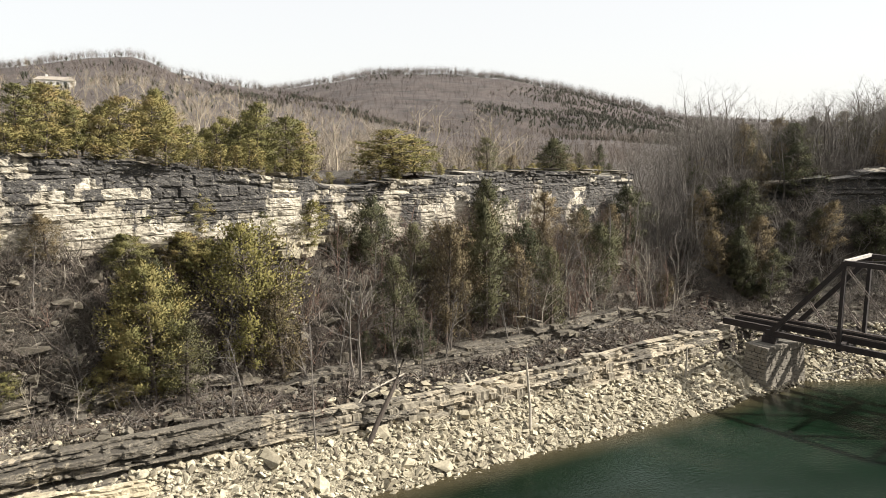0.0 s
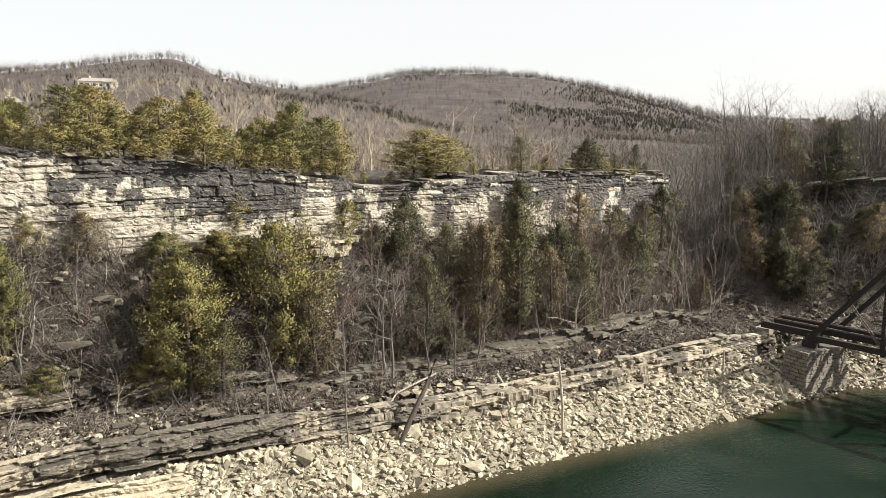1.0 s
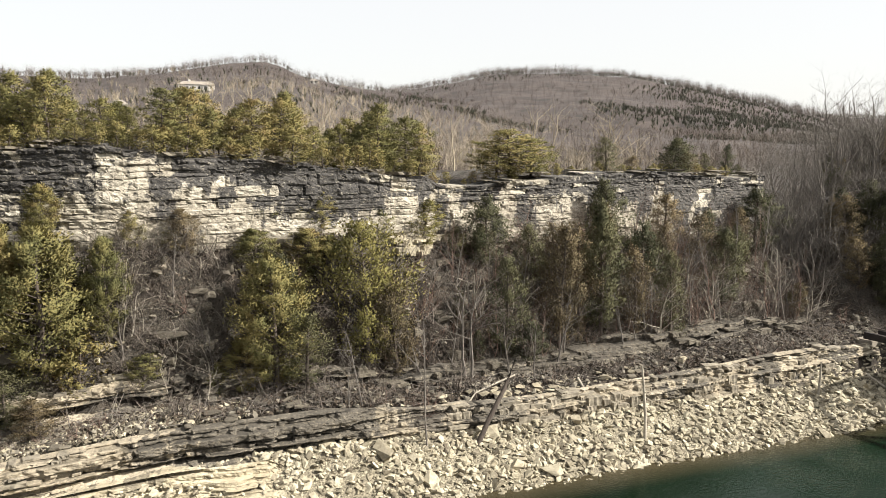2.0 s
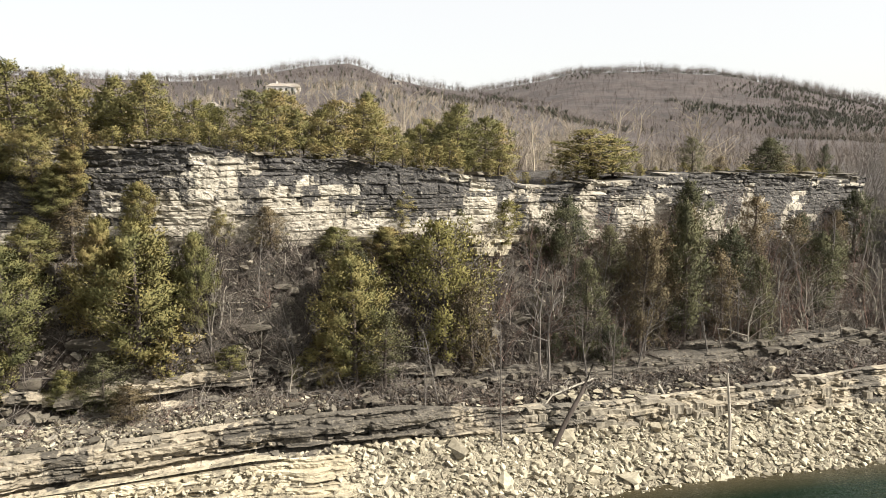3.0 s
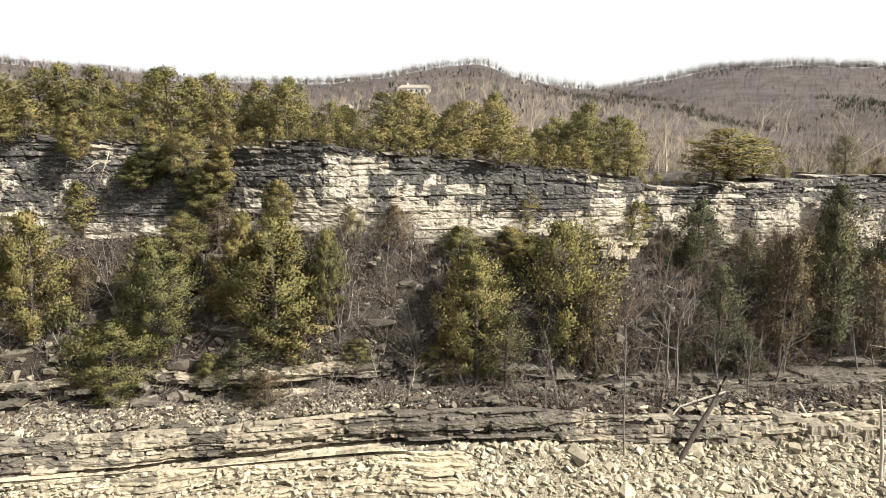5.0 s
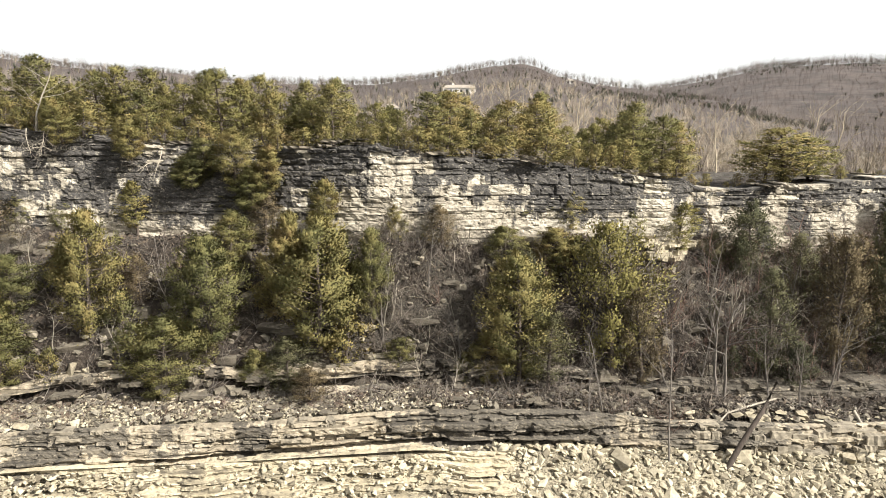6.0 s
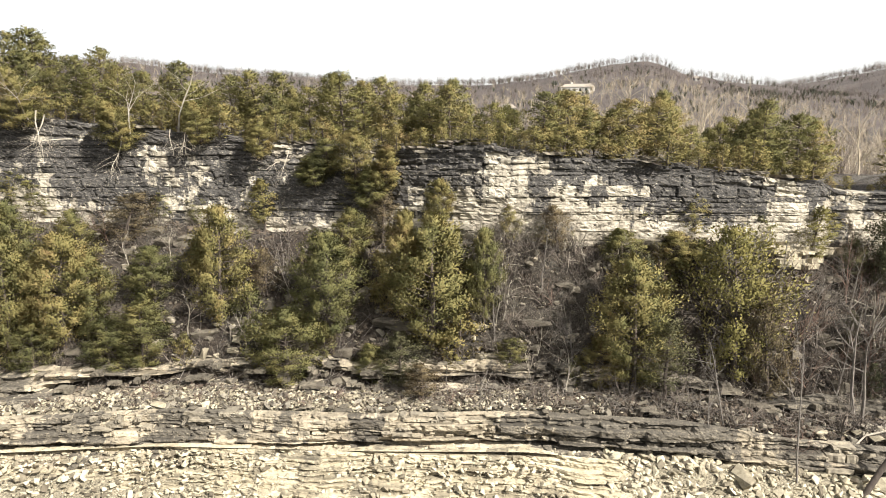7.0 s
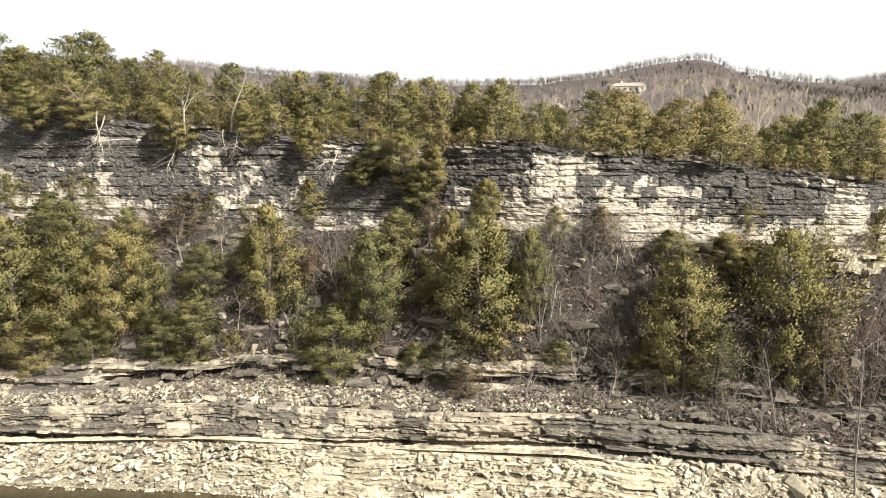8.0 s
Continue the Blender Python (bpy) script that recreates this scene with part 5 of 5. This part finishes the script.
thicket("undergrowth", "dense grey leafless undergrowth on the slope", "undergrowth", [arrays(m) for m in UNDER], TWIG, [slope_spot(-42, 52) for _ in range(340)] + [slope_spot(-2, 5) for _ in range(90)] + [(float(x), float(ledge_line(x)) + float(thick_rng.uniform(1.0, 3.2))) for x in thick_rng.uniform(-2, 48, 60)] + [bluff_spot() for _ in range(260)], (0.8, 2.5))
rim_brush = [(float(x + q), float(bluff_line(x) + q)) for x, q in zip(thick_rng.uniform(57.5, 76, 150), np.where(np.arange(150) % 3, thick_rng.uniform(-4.5, -0.6, 150), thick_rng.uniform(0.9, 4.0, 150)))]
thicket("bluff_brush", "grey leafless brush before the low cliff of the bluff", "undergrowth", [arrays(m) for m in UNDER], GREYBARK, rim_brush, (1.8, 3.8))
gully_spots = [(r * math.sin(a), r * math.cos(a)) for r, a in zip(thick_rng.uniform(70, 150, 110), np.radians(thick_rng.uniform(46.5, 54, 110)))]
thicket("gully_woods", "grey leafless trees filling the gully behind the cliff", "woods", [arrays(m) for m in BARE + SILVER], GREYBARK, gully_spots, (1.5, 2.7))
bank_brush = [(float(x), float(shore(x)) + float(d)) for x, d in zip(thick_rng.uniform(51.5, 68, 70), thick_rng.uniform(4.5, 11, 70))]
thicket("bank_brush", "low leafless brush on the bank behind the bridge", "undergrowth", [arrays(m) for m in UNDER], TWIG, bank_brush, (0.8, 2.0))
thicket("ledge_undergrowth", "leafless brush hanging over the broken ledge", "undergrowth", [arrays(m) for m in UNDER], TWIG, [(float(x), float(band_line(x)) + float(thick_rng.uniform(0.9, 2.2))) for x in thick_rng.uniform(13, 50, 110)], (0.8, 1.9))
thicket("red_undergrowth", "reddish leafless undergrowth on the slope", "undergrowth", [arrays(m) for m in UNDER], REDTWIG, [slope_spot(12, 50) for _ in range(110)], (0.8, 2.2))
n = 26000
lx = thick_rng.uniform(-44, 56, n)
ly = ledge_line(lx) + 1.2 + thick_rng.random(n) * (np.minimum(cliff_line(lx), 50) - ledge_line(lx) - 1.2)
lz = ground(lx, ly) + thick_rng.uniform(0.01, 0.10, n)
lp = np.stack([lx, ly, lz], -1)
la, lb = thick_rng.normal(size=(n, 3)) * 0.07, thick_rng.normal(size=(n, 3)) * 0.07
lv = np.stack([lp - la, lp - lb, lp + la, lp + lb], 1).reshape(-1, 3)
tagged(new("fallen_leaves", mesh_of("fallen_leaves", lv, np.arange(4 * n).reshape(-1, 4), LITTER)), "brown fallen leaves over the rocky slope", "leaf litter", kind="stuff")

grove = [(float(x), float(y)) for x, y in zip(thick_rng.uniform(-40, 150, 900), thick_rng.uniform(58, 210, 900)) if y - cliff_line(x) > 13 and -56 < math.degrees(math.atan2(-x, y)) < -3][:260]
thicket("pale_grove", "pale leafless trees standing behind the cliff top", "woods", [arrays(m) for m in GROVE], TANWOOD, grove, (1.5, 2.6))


# woods joined into one mesh each: the far bluff, and low bushes along the rim
def tri_arrays(me):
    v, f = arrays(me)
    return v, np.array([[p[0], p[i], p[i + 1]] for p in f for i in range(1, len(p) - 1)]), FOLIAGE_NORMALS[me.name] if me.name in FOLIAGE_NORMALS else np.zeros_like(v)


def joined_trees(name, label, category, pairs, places, seed):
    """Trees past counting: trunks and crowns joined, with their two materials."""
    rng, sets = np.random.default_rng(seed), [[tri_arrays(m) for m in pair] for pair in pairs]
    vs, fs, ms, ns, n = [], [], [], [], 0
    for x, y, z, h, w in places:
        kind = sets[rng.integers(len(sets))]
        a, s = rng.uniform(0, 6.28), h / 6.0
        m = np.array([[np.cos(a) * s * w, np.sin(a) * s * w, 0], [-np.sin(a) * s * w, np.cos(a) * s * w, 0], [0, 0, s]])
        for slot, (v, f, soft) in enumerate(kind):
            vs.append(v @ m + [x, y, z - 0.12])
            turned = soft @ (m / [[w], [w], [1]] / s)
            ns.append(turned)
            fs.append(f + n)
            ms.append(np.full(len(f), slot, np.int32))
            n += len(v)
    me = mesh_of(name, np.concatenate(vs), np.concatenate(fs), pairs[0][0].materials[0])
    me.materials.append(pairs[0][1].materials[0])
    me.polygons.foreach_set("material_index", np.concatenate(ms))
    soft_normals(me, np.concatenate(ns))
    return tagged(new(name, me), label, category, kind="stuff")


bluff_rng = random.Random(5)
cedars_there, bare_there = [], []
while len(cedars_there) + len(bare_there) < 300:
    x, y = bluff_rng.uniform(54, 100), bluff_rng.uniform(24, 76)
    side, d = gully(x, y)[0], y - float(shore(x))
    if d < 9.5 or side < 2 or d > 44 or (d > 30 and bluff_rng.random() < 0.5) or not 52 < math.degrees(math.atan2(x, y)) + bluff_rng.uniform(0, 3) < 70 or math.hypot(x, y) > 112:
        continue
    if bluff_rng.random() < (0.22 if (x - 58.5) * 0.70 + (y - 45.4) * 0.71 > 0.5 else 0.62):
        cedars_there.append((x, y, stand(x, y), bluff_rng.uniform(2.4, 5.8), bluff_rng.uniform(0.9, 1.3)))
    else:
        bare_there.append((x, y))
joined_trees("bluff_cedars", "dark cedars crowding the wooded bluff", "woods", DARK, cedars_there[::3], 3)
joined_trees("bluff_cedars", "thick dark cedars among the bare trees of the bluff", "woods", DARK[:2], cedars_there[1::6], 4)
joined_trees("bluff_cedars", "brownish thin cedars on the wooded bluff", "woods", SPARSE[::2], cedars_there[2::3], 5)
thicket("bluff_bare_trees", "leafless grey trees crowding the wooded bluff", "woods", [arrays(m) for m in BARE + SILVER], GREYBARK, bare_there, (1.15, 2.2))
edge = []
for i in range(96):
    x = -46 + 1.0 * i + rim_rng.uniform(-0.4, 0.4)
    low = x > 17
    edge.append((x, float(cliff_line(x)) + rim_rng.uniform(-0.1, 1.4) + 1.6 * low, float(cliff_top(x)), rim_rng.uniform(0.9, 2.3) * (0.5 if low else 1), rim_rng.uniform(1.0, 1.8)))
joined_trees("rim_bushes", "low bushy cedars along the cliff edge", "bushes", SMALL, edge, 4)
# ---- the old railway bridge ----
def box(bm, a, b, w, h, up=(0, 0, 1)):
    """A bar of section w x h from a to b."""
    a, b = Vector(a), Vector(b)
    d = (b - a).normalized()
    side = d.cross(Vector(up))
    if side.length < 0.05:
        side = d.cross(Vector((0, 1, 0)))
    side.normalize()
    top = side.cross(d)
    vs = [bm.verts.new(p + side * sx * w / 2 + top * sy * h / 2) for p in (a, b) for sx, sy in ((-1, -1), (1, -1), (1, 1), (-1, 1))]
    for f in ((0, 3, 2, 1), (4, 5, 6, 7), (0, 1, 5, 4), (1, 2, 6, 5), (2, 3, 7, 6), (3, 0, 4, 7)):
        bm.faces.new([vs[i] for i in f])


def bar(name, a, b, w, h, parent, material=None, label=""):
    bm = bmesh.new()
    box(bm, a, b, w, h)
    return part(name, bm, material or STEEL, parent, label)


def lattice_bar(name, a, b, parent):
    """Two thin angle irons with zigzag lacing between them."""
    bm, a, b = bmesh.new(), Vector(a), Vector(b)
    n = 16
    off = Vector((0.0, 0.10, 0.0))
    box(bm, a - off, b - off, 0.05, 0.05)
    box(bm, a + off, b + off, 0.05, 0.05)
    for i in range(n):
        p, q = a.lerp(b, i / n), a.lerp(b, (i + 1) / n)
        s = off if i % 2 else -off
        box(bm, p + s, q - s, 0.03, 0.03)
    return part(name, bm, LACING, parent, "brown laced diagonal")


BRIDGE = Matrix.Translation((50.75, 30.9, 0)) @ pose(0, 0, 0, 0, 0, 8)     # local -y crosses the lake
DECK, RISE, HALF, PANEL, PANELS = 3.9, 6.0, 2.35, 4.8, 5
bridge = new("railway_bridge")
bridge.matrix_basis = BRIDGE
tagged(bridge, "dark rusted steel railway truss bridge on a stone pier", "bridge")
end = -PANEL * PANELS
for s in (-1, 1):
    x = s * HALF
    bar("bottom_chord", (x, 0.3, DECK), (x, end - 0.3, DECK), 0.30, 0.42, bridge)
    bar("top_chord", (x, -PANEL, DECK + RISE), (x, end + PANEL, DECK + RISE), 0.34, 0.34, bridge)
    bar("end_post", (x, 0, DECK), (x, -PANEL - 0.1, DECK + RISE), 0.36, 0.34, bridge)
    bar("end_post", (x, end, DECK), (x, end + PANEL, DECK + RISE), 0.36, 0.34, bridge)
    for k in range(1, PANELS):
        bar("vertical", (x, -k * PANEL, DECK), (x, -k * PANEL, DECK + RISE), 0.30, 0.24, bridge)
    for k in range(1, PANELS - 1):
        lattice_bar("diagonal", (x, -k * PANEL, DECK + RISE - 0.2), (x, -(k + 1) * PANEL, DECK + 0.2), bridge)
    lattice_bar("diagonal", (x, -PANEL * 0.52, DECK + RISE * 0.5), (x, -PANEL, DECK + 0.2), bridge)
for k in range(0, PANELS + 1):
    bar("floor_beam", (-HALF, -k * PANEL, DECK - 0.12), (HALF, -k * PANEL, DECK - 0.12), 0.26, 0.5, bridge)
for k in range(1, PANELS):
    bar("top_strut", (-HALF, -k * PANEL, DECK + RISE + 0.1), (HALF, -k * PANEL, DECK + RISE + 0.1), 0.24, 0.2, bridge, PALESTEEL if k == 1 else None, "bleached top strut" if k == 1 else "")
    if k < PANELS - 1:
        bar("top_brace", (-HALF, -k * PANEL, DECK + RISE + 0.1), (HALF, -(k + 1) * PANEL, DECK + RISE + 0.1), 0.10, 0.10, bridge)
for s in (-0.75, 0.75):
    bar("stringer", (s, 3.6, DECK + 0.22), (s, end, DECK + 0.22), 0.24, 0.42, bridge)
    bar("rail", (s, 4.0, DECK + 0.50), (s, end, DECK + 0.50), 0.08, 0.12, bridge, LACING, "worn brown rail")
for s in (-1.55, 1.55):
    bar("approach_girder", (s, 0.3, DECK + 0.05), (s, 4.2, DECK + 0.05), 0.28, 0.5, bridge)
for s in (-1, 1):
    bar("bearing", (s * HALF, 0.5, 3.42), (s * HALF, -0.5, 3.42), 0.6, 0.5, bridge)


def pier_at(name, label, x0, y0, x1, y1, height, batter, heading):
    """A pier of coursed cut stone, block by block round a core."""
    root = new(name)
    cx, cy = (x0 + x1) / 2, (y0 + y1) / 2
    root.matrix_basis = Matrix.Translation((cx, cy, 0)) @ pose(0, 0, 0, 0, 0, heading)
    tagged(root, label, "bridge pier")
    hx, hy = (x1 - x0) / 2, (y1 - y0) / 2
    core = bmesh.new()
    bmesh.ops.create_cube(core, size=1, matrix=Matrix.Translation((0, 0, height / 2 - 0.9)) @ Matrix.Diagonal((2 * hx - 0.34, 2 * hy - 0.34, height + 1.7, 1)))
    part("core", core, MORTAR, root)
    rng = random.Random(3)
    protos = []
    for i in range(6):
        bm = bmesh.new()
        bmesh.ops.create_cube(bm, size=1)
        bmesh.ops.bevel(bm, geom=list(bm.edges), offset=0.05, segments=1, affect="EDGES")
        for v in bm.verts:
            v.co += Vector([rng.uniform(-0.03, 0.03) for _ in range(3)])
        protos.append(to_mesh(bm, "block", PIER))
    courses = 13
    ch = (height + 0.4) / courses
    for c in range(courses):
        z = -0.4 + ch * (c + 0.5)
        grow = batter * (1 - c / courses)
        a, b = hx + grow + (0.10 if c == courses - 1 else 0), hy + grow + (0.10 if c == courses - 1 else 0)
        for along_x in (True, False):
            half = a if along_x else b
            for s in (-1, 1):
                p = -half
                while p < half - 0.05:
                    ln = min(rng.uniform(0.38, 0.85), half - p)
                    if half - p - ln < 0.3:
                        ln = half - p
                    mid, dep = p + ln / 2, 0.42
                    inset = (b if along_x else a) - dep / 2 + rng.uniform(-0.02, 0.035)
                    place = (mid, s * inset, z) if along_x else (s * inset, mid, z)
                    size = (ln - 0.03, dep, ch - 0.03) if along_x else (dep, ln - 0.03, ch - 0.03)
                    if not along_x and (p < -half + 0.01 or p + ln > half - 0.01):
                        size = (size[0] - 0.03, size[1] - 0.03, size[2])
                    part("block", rng.choice(protos), None, root, "", Matrix.Translation(place) @ Matrix.Diagonal((*size, 1)))
                    p += ln
    return root


pier_at("bridge_pier", "squared stone bridge pier standing in the lake edge", 46.75, 29.55, 51.1, 31.3, 3.2, 0.22, -3)
far_end = BRIDGE @ Vector((0, end, 0))
pier_at("bridge_pier", "squared stone bridge pier standing in the lake", far_end.x - 2.8, far_end.y - 1.3, far_end.x + 2.8, far_end.y + 1.3, 3.2, 0.22, 8)
ab = bmesh.new()
bmesh.ops.create_cube(ab, size=1, matrix=BRIDGE @ Matrix.Translation((0.2, 4.4, 2.2)) @ Matrix.Diagonal((3.0, 1.2, 2.6, 1)))
bmesh.ops.bevel(ab, geom=list(ab.edges), offset=0.08, segments=2, affect="EDGES")
abutment = part("bridge_abutment", ab, CONCRETE, None)
tagged(abutment, "weathered concrete abutment on the rocky bank", "abutment")
# ---- distant woods on the hills ----
far_rng = np.random.default_rng(9)


def woods(name, label, xs, ys, heights, slivers, width, material, fan=0.35, lift=0.25):
    """Many small leafless trees: a stem and a fan of thin upward limbs each, joined."""
    n = len(xs)
    base = np.stack([xs, ys, ground(xs, ys) - 0.3], -1)
    k = np.arange(slivers)
    out = []
    for j in k:
        az, h0 = far_rng.uniform(0, 2 * np.pi, n), (0 if j == 0 else lift) * heights
        tilt = (0.03 if j == 0 else fan) * heights * far_rng.uniform(0.5, 1.2, n)
        lo = base + np.stack([0 * h0, 0 * h0, h0 * far_rng.uniform(0.5, 1.6, n)], -1)
        hi = base + np.stack([np.cos(az) * tilt, np.sin(az) * tilt, heights * (1.0 if j == 0 else far_rng.uniform(0.7, 1.0, n))], -1)
        side = np.stack([np.cos(az + 1.57), np.sin(az + 1.57), 0 * az], -1) * (width * heights * (0.45 if j == 0 else 0.6))[:, None]
        out.append(np.stack([lo - side, lo + side, hi], 1))
    v = np.stack(out, 1).reshape(-1, 3)
    me = mesh_of(name, v, np.arange(len(v)).reshape(-1, 3), material)
    return tagged(new(name, me), label, "woods", kind="stuff")


def spread_polar(n, az0, az1, r0, r1):
    az = np.radians(far_rng.uniform(az0, az1, n))
    r = np.exp(far_rng.uniform(np.log(r0), np.log(r1), n))
    return -np.sin(az) * r, np.cos(az) * r


def keep(xy, test):
    x, y = xy
    ok = test(x, y)
    return x[ok], y[ok]


near_x, near_y = keep(spread_polar(900, -62, 22, 90, 260), lambda x, y: (y - cliff_line(x) > 30) & (gully(x, y)[0] < 30))
woods("bare_woods_near", "leafless brown trees behind the cliff top", near_x, near_y, far_rng.uniform(4.5, 8.0, len(near_x)), 30, 0.006, MIDWOOD, 0.40)
mid_x, mid_y = keep(spread_polar(6500, -68, 46, 220, 640), lambda x, y: (np.abs(x - 27) > 17) | (np.abs(y - 455) > 36))
# Leftward and nearer trees take the tan wood with sunlight in its colour.
sun_painted = (np.degrees(np.arctan2(-mid_x, mid_y)) > -24 + far_rng.uniform(-8, 8, len(mid_x))) & (far_rng.random(len(mid_x)) < np.clip((560 - np.hypot(mid_x, mid_y)) / 200, 0.08, 0.75))
for name, label, pick, wood in (("bare_woods_middle", "tan leafless woods painted sunlit on the lower hillside", sun_painted, TANWOOD), ("bare_woods_middle", "brown leafless woods on the lower hillside", ~sun_painted, MIDWOOD)):
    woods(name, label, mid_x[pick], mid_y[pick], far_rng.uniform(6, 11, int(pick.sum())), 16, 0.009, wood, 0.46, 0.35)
hill_x, hill_y = spread_polar(21000, -68, 46, 560, 1400)
woods("bare_woods_hill", "brown leafless woods over the hills", hill_x, hill_y, far_rng.uniform(0.0065, 0.0105, len(hill_x)) * np.hypot(hill_x, hill_y), 10, 0.016, FARWOOD, 0.75, 0.5)
crest = np.concatenate([np.stack(spread_polar(950, -24, 46, 700, 775)), np.stack(spread_polar(950, -54, -12, 1235, 1325))], 1)
woods("crest_trees", "grey leafless trees standing along the hill crests", *crest, far_rng.uniform(0.0110, 0.0175, crest.shape[1]) * np.hypot(*crest), 26, 0.006, CRESTWOOD, 0.34, 0.14)
ridge_x, ridge_y = spread_polar(4000, -70, -40, 2400, 3300)
woods("bare_woods_ridge", "hazy woods on the farthest ridge", ridge_x, ridge_y, far_rng.uniform(12, 22, len(ridge_x)), 6, 0.03, FARWOOD, 0.35)
pine_x, pine_y = keep(spread_polar(13000, -62, -14, 500, 1400), lambda x, y: fractal(x * 0.012, y * 0.012, 91) + far_rng.normal(size=len(x)) * 0.13 + np.clip((np.degrees(np.arctan2(x, y)) - 38) / 14, -0.28, 0.40) > 0.16)
woods("pines_hill", "dark pines scattered over the hillside", pine_x, pine_y, far_rng.uniform(3.6, 6.4, len(pine_x)), 12, 0.085, FARPINE, 0.55, 0.2)
green_x, green_y = spread_polar(420, -22, 30, 330, 760)
woods("pines_slope", "dark cedars scattered over the near hillside", green_x, green_y, far_rng.uniform(3.0, 6.0, len(green_x)), 16, 0.08, FARPINE, 0.42, 0.15)


# ---- houses on the hill ----
def house(name, label, x, y, width, depth, eaves, heading, wing=True):
    root = new(name)
    root.matrix_basis = Matrix.Translation((x, y, stand(x, y) - 0.6)) @ pose(0, 0, 0, 0, 0, heading)
    tagged(root, label, "house")

    def block(cx, cy, w, d, e, rise):
        bm = bmesh.new()
        bmesh.ops.create_cube(bm, size=1, matrix=Matrix.Translation((cx, cy, e / 2)) @ Matrix.Diagonal((w, d, e, 1)))
        part("wall", bm, SIDING, root)
        bm = bmesh.new()
        v = [bm.verts.new((cx + sx * (w / 2 + 0.5), cy + sy * (d / 2 + 0.6), e + 0.02)) for sx, sy in ((-1, -1), (1, -1), (1, 1), (-1, 1))]
        t0, t1 = bm.verts.new((cx - w / 2 + 2.2, cy, e + rise)), bm.verts.new((cx + w / 2 - 2.2, cy, e + rise))
        for f in ((v[0], v[1], t1, t0), (v[2], v[3], t0, t1), (v[1], v[2], t1), (v[3], v[0], t0), (v[3], v[2], v[1], v[0])):
            bm.faces.new(f)
        part("roof", bm, ROOF, root, "tan shingled hip roof")
        n = max(2, int(w / 3.2))
        for i in range(n):
            wx = cx - w / 2 + w * (i + 0.5) / n
            bm = bmesh.new()
            bmesh.ops.create_cube(bm, size=1, matrix=Matrix.Translation((wx, cy - d / 2 - 0.03, e * 0.55)) @ Matrix.Diagonal((1.4, 0.12, 1.7, 1)))
            part("window", bm, GLASS, root)

    block(0, 0, width, depth, eaves, 2.3)
    if wing:
        block(width * 0.36, -depth * 0.55, width * 0.34, depth * 0.6, eaves * 0.85, 2.2)
        bm = bmesh.new()
        bmesh.ops.create_cube(bm, size=1, matrix=Matrix.Translation((-width * 0.2, 0.5, eaves + 2.4)) @ Matrix.Diagonal((1.0, 1.0, 2.2, 1)))
        part("chimney", bm, SIDING, root)
    return root


house("hill_house", "large pale house with tan roof on the hillside", 29.8, 479.0, 21.0, 10.0, 4.2, -8)
house("hill_house", "small pale outbuilding with tan roof on the hillside", -12.6, 380.0, 8.0, 6.0, 3.0, 5, False)
house("hill_house", "small pale house among woods near the ridge", 142.0, 650.0, 7.0, 5.0, 2.2, -12, False)
